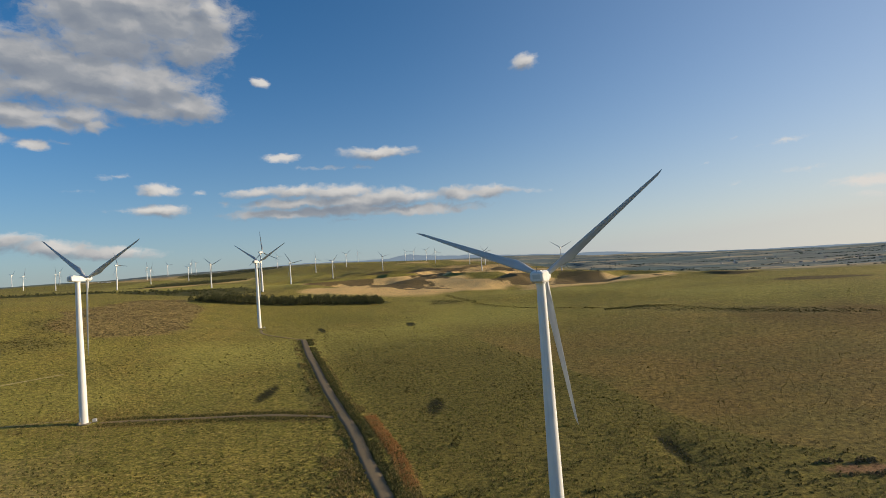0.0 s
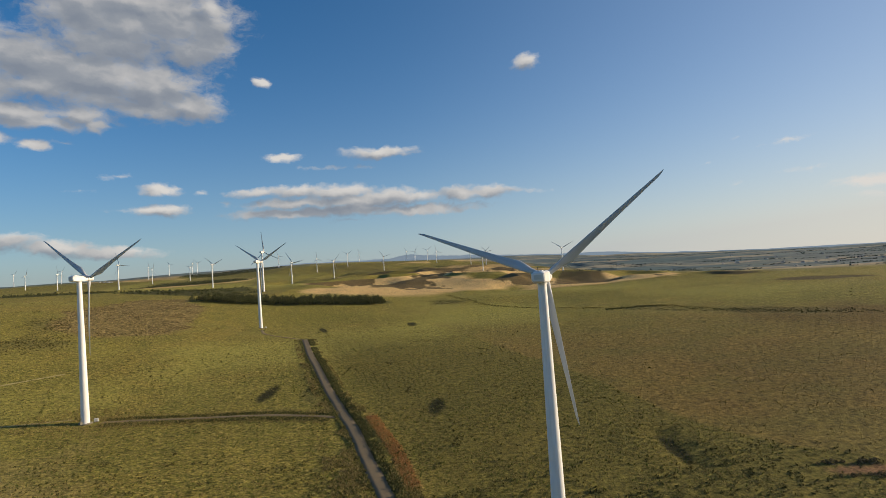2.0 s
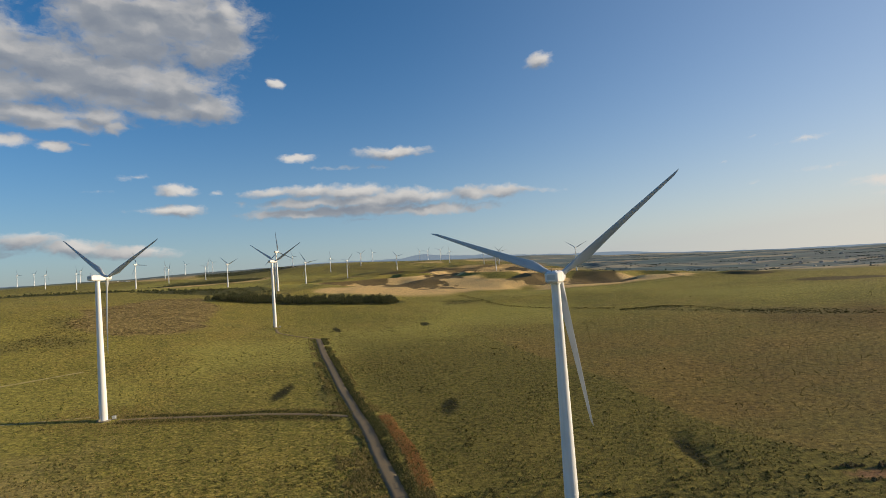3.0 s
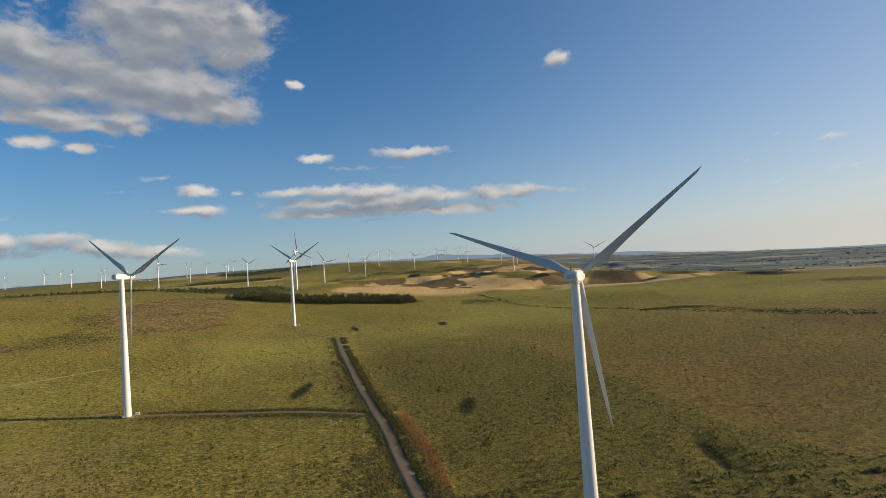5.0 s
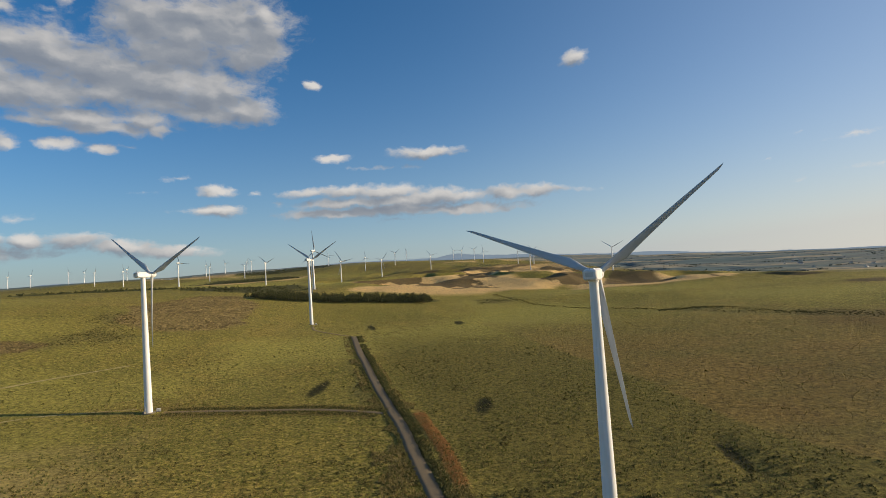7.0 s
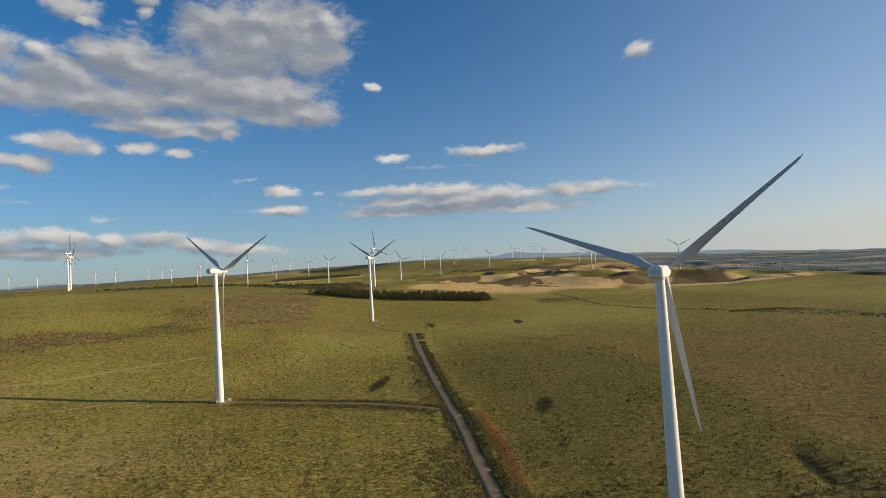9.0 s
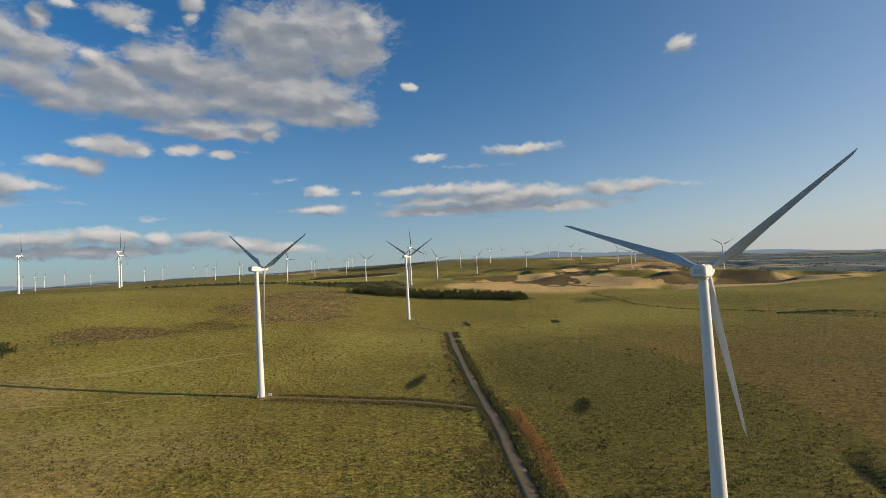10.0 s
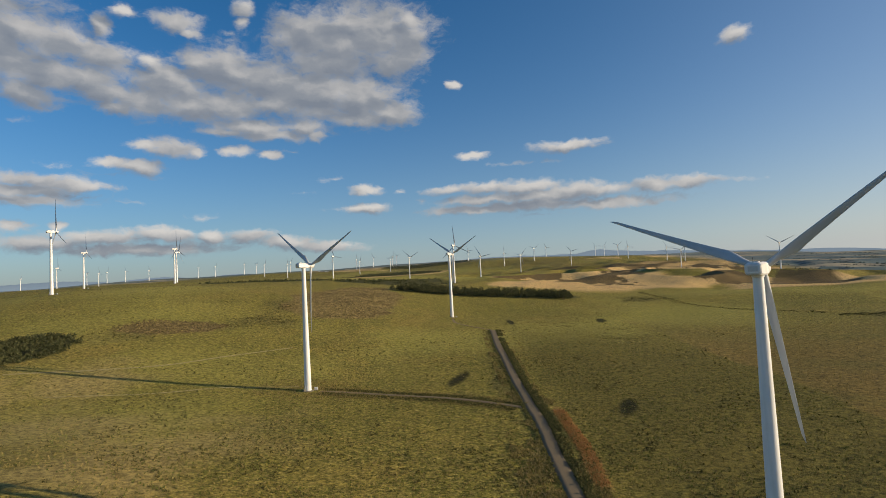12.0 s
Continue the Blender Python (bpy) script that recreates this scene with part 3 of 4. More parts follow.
def build_ground():
    az = np.concatenate([np.linspace(-50, 68, 621), np.linspace(68, 310, 62)[1:-1]])
    a = np.radians(az)
    r = np.concatenate([np.geomspace(6, 60, 12)[:-1], np.geomspace(60, 1050, 201)[:-1], np.geomspace(1050, 3000, 240)[:-1], np.geomspace(3000, 4950, 46)])
    rr, aa = np.meshgrid(r, a, indexing="ij")
    x, y = -rr * np.sin(aa), rr * np.cos(aa)
    x, y = x.ravel(), y.ravel()
    z = ground(x, y)
    nr, na = len(r), len(a)
    idx = np.arange(nr * na).reshape(nr, na)
    right = np.roll(idx, -1, axis=1)
    quads = np.stack([idx[:-1], idx[1:], right[1:], right[:-1]], -1).reshape(-1, 4)
    middle = nr * na
    cap = np.stack([np.full(na, middle), idx[0], right[0]], -1)
    x, y = np.append(x, 0.0), np.append(y, 0.0)
    z = np.append(z, height(0.0, 0.0))
    me = bpy.data.meshes.new("ground")
    nv, nq = nr * na + 1, len(quads)
    me.vertices.add(nv)
    me.vertices.foreach_set("co", np.stack([x, y, z], -1).ravel())
    loops = np.concatenate([quads.ravel(), cap.ravel()])
    me.loops.add(len(loops))
    me.loops.foreach_set("vertex_index", loops)
    me.polygons.add(nq + na)
    me.polygons.foreach_set("loop_start", np.concatenate([np.arange(nq) * 4, nq * 4 + np.arange(na) * 3]))
    me.update(calc_edges=True)
    me.validate()
    me.polygons.foreach_set("use_smooth", [True] * (nq + na))
    d = np.hypot(x, y)
    red = np.clip(1.25 - near_line(x, y, RED) / 3.6, 0, 1)
    azd = np.degrees(np.arctan2(-x, y))
    # where the haze-tinted field colours take over with distance
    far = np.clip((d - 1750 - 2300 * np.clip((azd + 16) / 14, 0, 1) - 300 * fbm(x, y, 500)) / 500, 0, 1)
    stubble = np.maximum(blob(x, y, 10, 1520, 270), np.maximum(0.95 * blob(x, y, 330, 1330, 170), 0.9 * blob(x, y, 90, 2350, 380)))
    stubble = np.clip((stubble + 0.35 * fbm(x, y, 300, 4) - 0.5) / 0.06, 0, 1) * (d > 1090)
    # bare strips, painted dark like the shaded hollows between stubble ridges
    bare = np.clip((fbm(x + 900, y * 0.4, 105, 5, 0.55) - 0.06) / 0.025, 0, 1) * (d > 1180)
    plough = np.clip((fbm(x + 300, y * 0.4 + 80, 300, 4, 0.55) - 0.13) / 0.05, 0, 1) * np.clip((d - 1500) / 300, 0, 1)
    tan = np.clip((fbm(x - 500, y * 0.5 + 280, 600, 4, 0.5) - 0.2) / 0.05, 0, 1) * np.clip((d - 1900) / 300, 0, 1)
    for kind, rag in (("bright_grass", 0.8), ("dry", 0.9), ("shaded_moor", 0.8), ("scrub", 0.9), ("brown", 0.5), ("wheat", 0.28), ("fallow_shade", 0.3), ("thicket", 0.35), ("dark", 0.15), ("earth", 0.5)):
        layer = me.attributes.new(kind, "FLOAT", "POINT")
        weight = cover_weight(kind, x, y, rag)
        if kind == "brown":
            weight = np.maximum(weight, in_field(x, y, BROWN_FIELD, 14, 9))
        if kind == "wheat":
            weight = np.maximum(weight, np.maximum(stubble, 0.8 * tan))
        if kind == "fallow_shade":
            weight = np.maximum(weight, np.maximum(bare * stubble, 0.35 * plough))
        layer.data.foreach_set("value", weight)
    side = past_edge(x, y) + 7 * fbm(x, y, 40, 4)
    inside = np.clip((820 - y) / 120, 0, 1) * np.clip((d - 80) / 60, 0, 1)
    road_x = np.interp(y, [p[1] for p in reversed(ROAD)], [p[0] for p in reversed(ROAD)])
    lush = np.clip((1 - side) / 3, 0, 1) * np.clip((x - road_x - 6) / 25, 0, 1) * inside * np.clip((640 - y) / 200, 0, 1)
    tawny = np.clip((side + 2) / 3, 0, 1) * inside * np.clip((700 - d) / 250, 0, 1)
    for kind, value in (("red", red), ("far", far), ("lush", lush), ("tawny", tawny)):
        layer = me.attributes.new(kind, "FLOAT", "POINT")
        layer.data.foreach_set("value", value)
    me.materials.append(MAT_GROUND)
    ob = new("ground", me)
    return tagged(ob, "rolling green and straw-coloured prairie with stubble hills", "ground", kind="structure")


build_ground()


def ribbon(name, points, width, lift, material, label, category, edge=0.7):
    line = spline(points, 2.5)
    verts, faces = [], []
    for i, p in enumerate(line):
        q = line[min(i + 1, len(line) - 1)] - line[max(i - 1, 0)]
        side = Vector((-q.y, q.x)).normalized()
        w = width * (1 + 0.16 * (value_noise(np.array([i * 0.23]), np.array([width]))[0]))
        for k, drop in ((-0.62, -edge), (-0.5, 0), (-0.17, 0.05), (0.17, 0.05), (0.5, 0), (0.62, -edge)):
            v = p + side * w * k
            verts.append((v.x, v.y, lift + drop))
    lie = ground([v[0] for v in verts], [v[1] for v in verts])
    verts = [(x, y, z + h) for (x, y, z), h in zip(verts, lie)]
    for i in range(len(line) - 1):
        for k in range(5):
            a = i * 6 + k
            faces.append((a, a + 1, a + 7, a + 6))
    return tagged(smooth(mesh_object(name, verts, faces, material)), label, category, kind="structure")


ribbon("road", ROAD, 5.9, 0.16, MAT_GRAVEL, "grey gravel access road with worn edges", "road")
ribbon("road", SPUR, 2.9, 0.15, MAT_GRAVEL, "narrow gravel spur road to a turbine", "road")
ribbon("track", [(-219, 645), (-205, 612), (-187.5, 595), (-166.8, 580), (-151, 569)], 3.0, 0.2, MAT_GRAVEL, "narrow gravel track to a turbine", "track")
ribbon("track", [(-410, 255), (-355.5, 295.8), (-331.7, 319.9), (-310.8, 354.5), (-280, 400)], 2.0, 0.10, MAT_TRAIL, "pale worn trail in the grass", "track", 0.15)
ribbon("track", [(-340, 235), (-301.5, 257.9), (-282.1, 271.5), (-256.8, 292.5), (-215, 312)], 1.4, 0.10, MAT_TRAIL, "faint worn trail in the grass", "track", 0.15)


def build_mountains():
    """The far skyline: blue hills at the edge of the plain."""
    skyline = [(-180, 0.2), (-80, -0.3), (-50, -0.4), (-39, -0.42), (-33, -0.25), (-26, -0.03), (-19.4, 0.38), (-17, 0.62), (-13.7, 0.72), (-9.8, 0.86),
               (-6, 1.1), (-0.2, 1.45), (2.2, 1.6), (3.4, 1.84), (4.4, 1.76), (5.8, 1.5), (6.9, 1.48), (9.2, 1.5), (13.8, 1.6),
               (19, 1.4), (27, 1.25), (32, 1.04), (41, 1.04), (44.4, 0.9), (46.3, 1.15), (48, 1.02), (50.4, 0.8), (54.5, 1.05), (58, 0.95), (75, 0.8), (180, 0.2)]
    a0, e0 = [s[0] for s in skyline], [s[1] for s in skyline]
    az = np.concatenate([np.arange(-180, -50, 3), np.arange(-50, 70, 0.12), np.arange(70, 180, 3)])
    el = np.interp(az, a0, e0) + 0.10 * fbm(az * 10, az * 0 + 3, 14, 5, 0.55)
    verts, faces, n = [], [], len(az)
    for a, e in zip(az, el):
        s, c = -math.sin(radians(a)), math.cos(radians(a))
        for r, f in ((4958, -60), (4964, 0.55), (4970, 1.0), (4985, -60)):
            z = f if f < 0 else 84 + 4964 * math.tan(radians(e)) * f - (1 - f) * 12
            verts.append((s * r, c * r, z))
    for i in range(n):
        j = (i + 1) % n
        for k in range(3):
            faces.append((i * 4 + k, i * 4 + k + 1, j * 4 + k + 1, j * 4 + k))
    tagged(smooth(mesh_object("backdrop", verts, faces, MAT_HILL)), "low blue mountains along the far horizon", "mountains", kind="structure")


build_mountains()


# ---------------------------------------------------------------- wind turbines
def lathe(profile, segments, axis="z"):
    verts, faces = [], []
    for r, h in profile:
        for k in range(segments):
            a = 2 * math.pi * k / segments
            p = (r * math.cos(a), r * math.sin(a), h)
            verts.append(p if axis == "z" else (p[0], p[2], p[1]))
    for i in range(len(profile) - 1):
        for k in range(segments):
            a, b = i * segments + k, i * segments + (k + 1) % segments
            f = (a, b, b + segments, a + segments)
            faces.append(f if axis == "z" else f[::-1])
    top = tuple(range((len(profile) - 1) * segments, len(profile) * segments))
    low = tuple(range(segments))[::-1]
    for f in (top, low):
        faces.append(f if axis == "z" else f[::-1])
    return verts, faces


def part(name, geo, material, parent, label="", round_=True):
    ob = mesh_object(name, *geo, material, parent)
    if round_:
        smooth(ob)
        ob.data.set_sharp_from_angle(angle=radians(35))
    return tagged(ob, label) if label else ob


def loft(rings, closed_ends=True):
    n = len(rings[0])
    verts = [v for ring in rings for v in ring]
    faces = []
    for i in range(len(rings) - 1):
        for k in range(n):
            a, b = i * n + k, i * n + (k + 1) % n
            faces.append((a, b, b + n, a + n))
    if closed_ends:
        faces.append(tuple(range(n))[::-1])
        faces.append(tuple(range((len(rings) - 1) * n, len(rings) * n)))
    return verts, faces


def box(x0, x1, y0, y1, z0, z1, c=0.08):
    bm = bmesh.new()
    bmesh.ops.create_cube(bm, size=1)
    for v in bm.verts:
        v.co = Vector((x0 + (v.co.x + 0.5) * (x1 - x0), y0 + (v.co.y + 0.5) * (y1 - y0), z0 + (v.co.z + 0.5) * (z1 - z0)))
    bmesh.ops.bevel(bm, geom=bm.edges[:], offset=c, segments=1, affect="EDGES")
    bm.verts.index_update()
    geo = [v.co[:] for v in bm.verts], [[v.index for v in f.verts] for f in bm.faces]
    bm.free()
    return geo


HUB_H, BLADE_R = 80.0, 43.8


def blade_geo():
    """A twisted, tapered blade along +z with its flat side towards +-y."""
    rings = []
    for s in (0.0, 0.03, 0.06, 0.10, 0.14, 0.19, 0.24, 0.32, 0.42, 0.52, 0.62, 0.72, 0.82, 0.90, 0.95, 0.98, 1.0):
        z = 1.0 + s * (BLADE_R - 1.0)
        if s < 0.20:
            k = max(0.0, (s - 0.04) / 0.16)
            k = k * k * (3 - 2 * k)
            chord, thick = 1.6 + k * 1.45, 1.6 - k * 0.75
        else:
            k = 0 if s < 0.2 else (s - 0.20) / 0.80
            chord, thick = 3.0 - 2.4 * k ** 0.7, 0.85 * (1 - k) ** 0.8 + 0.11
        if s > 0.94:
            f = max(0.12, 1 - ((s - 0.94) / 0.065) ** 2)
            chord, thick = chord * f, thick * f
        lead = 0.85 if s < 0.05 else 0.85 + 0.25 * min(1, (s - 0.05) / 0.15)
        twist = radians(24 * (1 - min(1, s / 0.8)) ** 1.3 + 9)
        ring = []
        for k in range(14):
            a = 2 * math.pi * k / 14
            u = (1 - math.cos(a)) / 2                      # 0 at the nose, 1 at the tail
            shape = math.sin(a) * (1 if s < 0.05 else (1.0 - 0.62 * u * min(1, (s - 0.05) / 0.1)))
            x, y = u * chord - lead, shape * thick / 2
            ring.append((x * math.cos(twist) - y * math.sin(twist), x * math.sin(twist) + y * math.cos(twist) + 0.9 * s * s, z))
        rings.append(ring)
    return loft(rings)


def nacelle_geo():
    """The shell: the rotor's end at +y, a chamfered tail at -y."""
    rings = []
    for y, w, zl, zh in ((-4.9, 1.6, -0.95, 1.2), (-4.6, 1.85, -1.3, 1.45), (-3.2, 1.95, -1.55, 1.65), (-1.0, 2.0, -1.6, 1.7), (2.4, 2.0, -1.6, 1.7), (4.1, 1.6, -1.35, 1.5), (4.5, 1.3, -1.2, 1.3)):
        c = 0.42
        ring = [(-w, y, zl + c), (-w + c, y, zl), (w - c, y, zl), (w, y, zl + c), (w, y, zh - c), (w - c * 1.3, y, zh), (-w + c * 1.3, y, zh), (-w, y, zh - c)]
        rings.append(ring)
    return loft(rings)


def wind_turbine(label):
    """Rotor towards +y; its origin at the foot of the tower."""
    root = new("wind_turbine")
    tagged(root, label, "wind turbine", "turbines of the wind farm")
    profile = [(2.2, -3.0), (2.2, 0.5)]
    for h in (20, 40, 60):
        r = 2.2 - 0.96 * h / 77.6
        profile += [(r, h - 0.12), (r + 0.035, h - 0.1), (r + 0.035, h + 0.1), (r, h + 0.12)]
    profile += [(1.24, 77.9), (1.45, 78.0), (1.45, 78.5)]
    part("tower", lathe(profile, 40), MAT_TOWER, root)
    part("foundation", lathe([(3.5, -3.0), (3.5, 0.2), (3.3, 0.33), (2.4, 0.37)], 28), MAT_CONCRETE, root, "round concrete footing")
    door = part("door", box(-0.5, 0.5, -2.42, -2.2, 1.6, 3.9, 0.04), MAT_BOX, root, "grey steel door")
    part("door_step", box(-0.7, 0.7, -3.6, -2.25, 0.3, 1.55, 0.05), MAT_CONCRETE, door)
    shell = part("nacelle", nacelle_geo(), MAT_NACELLE, root)
    shell.location = (0, 0, HUB_H)
    part("tail_vent", box(-1.1, 1.1, -4.97, -4.8, -0.5, 0.75, 0.03), MAT_BOX, shell, "pale grey tail grille")
    part("roof_hatch", box(-0.9, 0.9, -3.2, -0.8, 1.6, 1.88, 0.05), MAT_NACELLE, shell)
    part("roof_hatch", box(-0.6, 0.6, 1.2, 2.5, 1.6, 1.9, 0.05), MAT_DARK, shell, "dark roof hatch")
    part("wind_vane", box(-0.05, 0.05, -4.1, -4.0, 1.4, 2.9, 0.01), MAT_DARK, shell, "thin dark mast")
    hub = part("hub", lathe([(1.0, 4.4), (1.65, 4.8), (1.75, 6.5), (1.55, 7.5), (1.05, 8.2), (0.35, 8.6)], 24, "y"), MAT_NACELLE, root)
    hub.location = (0, 0, HUB_H)
    first = part("blade", blade_geo(), MAT_BLADE, hub)
    first.location = (0, 6.0, 0)
    for k in (1, 2):
        other = new("blade", first.data)
        other.parent, other.location, other.rotation_euler = hub, (0, 6.0, 0), (0, radians(120 * k), 0)
    return root


def set_turbine(ob, x, y, yaw, phase, sink=0.0):
    ob.matrix_basis = pose(x, y, height(x, y) - sink, 0, 0, yaw)
    for child in ob.children:
        if child.name.startswith("hub"):
            child.rotation_euler = (0, radians(-phase), 0)


model = wind_turbine("tall white wind turbine with three grey blades on the open prairie")
set_turbine(model, 27.0, 156.7, -22, 67)
model.location.z = 0.0
TURBINES_NEAR = [(-204, 306, -19, 55), (-226, 663, -20, 57), (-369, 1112, -20, 5), (-700, 493, -22, 5), (-1161, 889, -24, 8),
                 (-1011, 996, -20, 3), (-1153, 1143, -20, 100)]
TURBINES_FAR = [(-2122, 1513), (-3202, 2548), (-3559, 2745), (-3645, 2967), (-3571, 3056), (-3469, 3172), (-3940, 2562), (-3231, 3413),
                (-2994, 3334), (-2977, 3637), (-2905, 3695), (-2317, 3027), (-1930, 2731), (-2503, 3582), (-1042, 1751), (-1931, 3577),
                (-1639, 3073), (-2071, 4125), (-1527, 3288), (-1963, 4271), (-1931, 4285), (-776, 1831), (-461, 1650), (-749, 3214),
                (-508, 2506), (-623, 3518), (-342, 3069), (-1205, 3988), (-721, 4644), (-324, 4689), (-254, 4693), (-129, 4104),
                (-56, 3729), (161, 3438), (154, 2262), (229, 3060), (408, 1921)]
rng = random.Random(4)
for x, y, yaw, phase in TURBINES_NEAR:
    set_turbine(copy_thing(model, Matrix()), x, y, yaw, phase)
for x, y in TURBINES_FAR:
    other = copy_thing(model, Matrix())
    tagged(other, "distant white wind turbine on a prairie rise")
    set_turbine(other, x, y, -20 + rng.uniform(-6, 6), rng.uniform(0, 120), 0.6)


def transformer_box(x, y, turn):
    root = new("transformer_box")
    tagged(root, "small pale steel transformer cabinet beside a turbine tower", "transformer", "transformer boxes")
    part("pad", box(-1.7, 1.7, -1.5, 1.5, -1.0, 0.25, 0.05), MAT_CONCRETE, root, "concrete pad")
    part("body", box(-1.3, 1.3, -1.0, 1.0, 0.25, 2.0, 0.06), MAT_BOX, root)
    part("lid", box(-1.4, 1.4, -1.1, 1.1, 2.0, 2.18, 0.04), MAT_BOX, root)
    part("door", box(-1.1, -0.05, -1.06, -0.98, 0.45, 1.85, 0.02), MAT_BOX, root)
    part("door", box(0.05, 1.1, -1.06, -0.98, 0.45, 1.85, 0.02), MAT_BOX, root)
    root.matrix_basis = pose(x, y, height(x, y) + 0.1, 0, 0, turn) @ Matrix.Scale(0.75, 4)


transformer_box(-200.2, 309.4, 20)
transformer_box(-221.5, 666.5, 10)
transformer_box(-692, 494, 10)
transformer_box(-1153, 892, 10)

# ---------------------------------------------------------------- plants
nprng = np.random.RandomState(11)


def leaf_template(leaves, wide, high, leaf, seed):
    """A bush of many small folded leaves in an uneven dome, about 1 m across."""
    r = np.random.RandomState(seed)
    verts, faces = [], []
    for k in range(leaves):
        a, u = r.rand() * 2 * math.pi, r.rand() ** 0.6
        c = np.array([math.cos(a) * u * wide / 2, math.sin(a) * u * wide / 2, (0.08 + 0.92 * r.rand() * math.sqrt(max(0.02, 1 - u * u * 0.85))) * high])
        d1, d2 = r.randn(3), r.randn(3)
        d1 /= np.linalg.norm(d1)
        d2 -= d1 * d2.dot(d1)
        d2 /= np.linalg.norm(d2)
        s = leaf * (0.6 + 0.8 * r.rand())
        n = len(verts)
        verts += [c - d1 * s, c + d2 * s * 0.6 + np.array([0, 0, 0.1 * s]), c + d1 * s, c - d2 * s * 0.6]
        faces.append((n, n + 1, n + 2, n + 3))
    return np.array(verts), np.array(faces)


def blade_template(blades, wide, high, seed):
    """A tussock of leaning, pointed blades."""
    r = np.random.RandomState(seed)
    verts, faces = [], []
    for k in range(blades):
        a = 2 * math.pi * (k + r.rand()) / blades
        out, side = np.array([math.cos(a), math.sin(a), 0]), np.array([-math.sin(a), math.cos(a), 0])
        h, lean, w = high * (0.6 + 0.6 * r.rand()), wide * (0.25 + 0.4 * r.rand()), wide * 0.13
        n = len(verts)
        base = out * wide * 0.12
        verts += [base - side * w, base + side * w, base + out * lean + side * w * 0.5 + np.array([0, 0, h]), base + out * lean - side * w * 0.5 + np.array([0, 0, h * 0.92])]
        faces.append((n, n + 1, n + 2, n + 3))
    return np.array(verts), np.array(faces)


def scatter(name, x, y, size, templates, material, label, category):
    """Many plants in one mesh, each standing on the ground."""
    x, y, size = np.asarray(x), np.asarray(y), np.asarray(size)
    z = ground(x, y)
    turn, pick = nprng.rand(len(x)) * 2 * math.pi, nprng.randint(0, len(templates), len(x))
    tall = 0.75 + 0.5 * nprng.rand(len(x))
    all_v, all_f, base = [], [], 0
    for k, (tv, tf) in enumerate(templates):
        i = np.flatnonzero(pick == k)
        if not len(i):
            continue
        c, s = np.cos(turn[i])[:, None], np.sin(turn[i])[:, None]
        v = np.stack([tv[:, 0] * c - tv[:, 1] * s, tv[:, 0] * s + tv[:, 1] * c, tv[:, 2] * tall[i][:, None]], -1) * size[i][:, None, None]
        v += np.stack([x[i], y[i], z[i] - 0.08], -1)[:, None, :]
        f = tf[None] + (base + np.arange(len(i)) * len(tv))[:, None, None]
        base += len(i) * len(tv)
        all_v.append(v.reshape(-1, 3))
        all_f.append(f.reshape(-1, 4))
    v, f = np.concatenate(all_v), np.concatenate(all_f)
    me = bpy.data.meshes.new(name)
    me.vertices.add(len(v))
    me.vertices.foreach_set("co", v.ravel())
    me.loops.add(f.size)
    me.loops.foreach_set("vertex_index", f.ravel())
    me.polygons.add(len(f))
    me.polygons.foreach_set("loop_start", np.arange(len(f)) * 4)
    me.update(calc_edges=True)
    me.materials.append(material)
    return tagged(new(name, me), label, category, kind="stuff")


def sector(n, r0, r1, a0=-50, a1=66, power=1.0):
    """Places spread over a stretch of the meadow."""
    r = r0 * (r1 / r0) ** (nprng.rand(n) ** power)
    a = np.radians(a0 + (a1 - a0) * nprng.rand(n))
    return -r * np.sin(a), r * np.cos(a)


def in_patch(kind, n, where=None, rag=0.6):
    """Places inside the patches of one kind."""
    xs, ys = [], []
    chosen = [p for p in PATCHES if p[0] == kind and (where is None or where(p[1], p[2]))]
    area = sum(p[3] * p[4] for p in chosen)
    for k, cx, cy, w, d, a in chosen:
        m = int(n * w * d / area) + 1
        u, v = nprng.uniform(-1.2, 1.2, m), nprng.uniform(-1.2, 1.2, m)
        xs.append(cx + u * w * math.cos(a) - v * d * math.sin(a))
        ys.append(cy + u * w * math.sin(a) + v * d * math.cos(a))
    x, y = np.concatenate(xs), np.concatenate(ys)
    keep = cover_weight(kind, x, y, rag) > nprng.rand(len(x)) * 0.9
    return x[keep], y[keep]


def beside(points, n, lo, hi, side, bias=1.0):
    """Places along a line, lo to hi metres to its side (+1 left of its way, -1 right)."""
    line = spline(points, 1.5)
    xs, ys = [], []
    for k in range(n):
        i = nprng.randint(1, len(line) - 1)
        q = line[i + 1] - line[i - 1]
        s = Vector((-q.y, q.x)).normalized() * side * (lo + (hi - lo) * nprng.rand() ** bias)
        xs.append(line[i].x + s.x + nprng.uniform(-0.7, 0.7))
        ys.append(line[i].y + s.y + nprng.uniform(-0.7, 0.7))
    return np.array(xs), np.array(ys)


def verge(places, full=0.0):
    """Thin a verge out in clumps and towards the far end of the road."""
    x, y = places
    keep = fbm(x, y, 14, 3, 0.6) * 1.6 + 0.25 + full > nprng.rand(len(x)) * (0.4 + np.clip((y - 330) / 220, 0, 1))
    keep &= (near_line(x, y, ROAD) < 11) | (y < 322)
    return x[keep], y[keep]


BUSHES = [leaf_template(16, 1.25, 0.8, 0.24, s) for s in range(5)]
TUSSOCKS = [blade_template(6, 0.9, 0.75, s) for s in range(5)]
VIEW_ROAD = ROAD[:12]


def clear_of_roads(x, y, gap=4.2):
    d = np.minimum(near_line(x, y, ROAD), near_line(x, y, SPUR) + 1.6)
    return d > gap


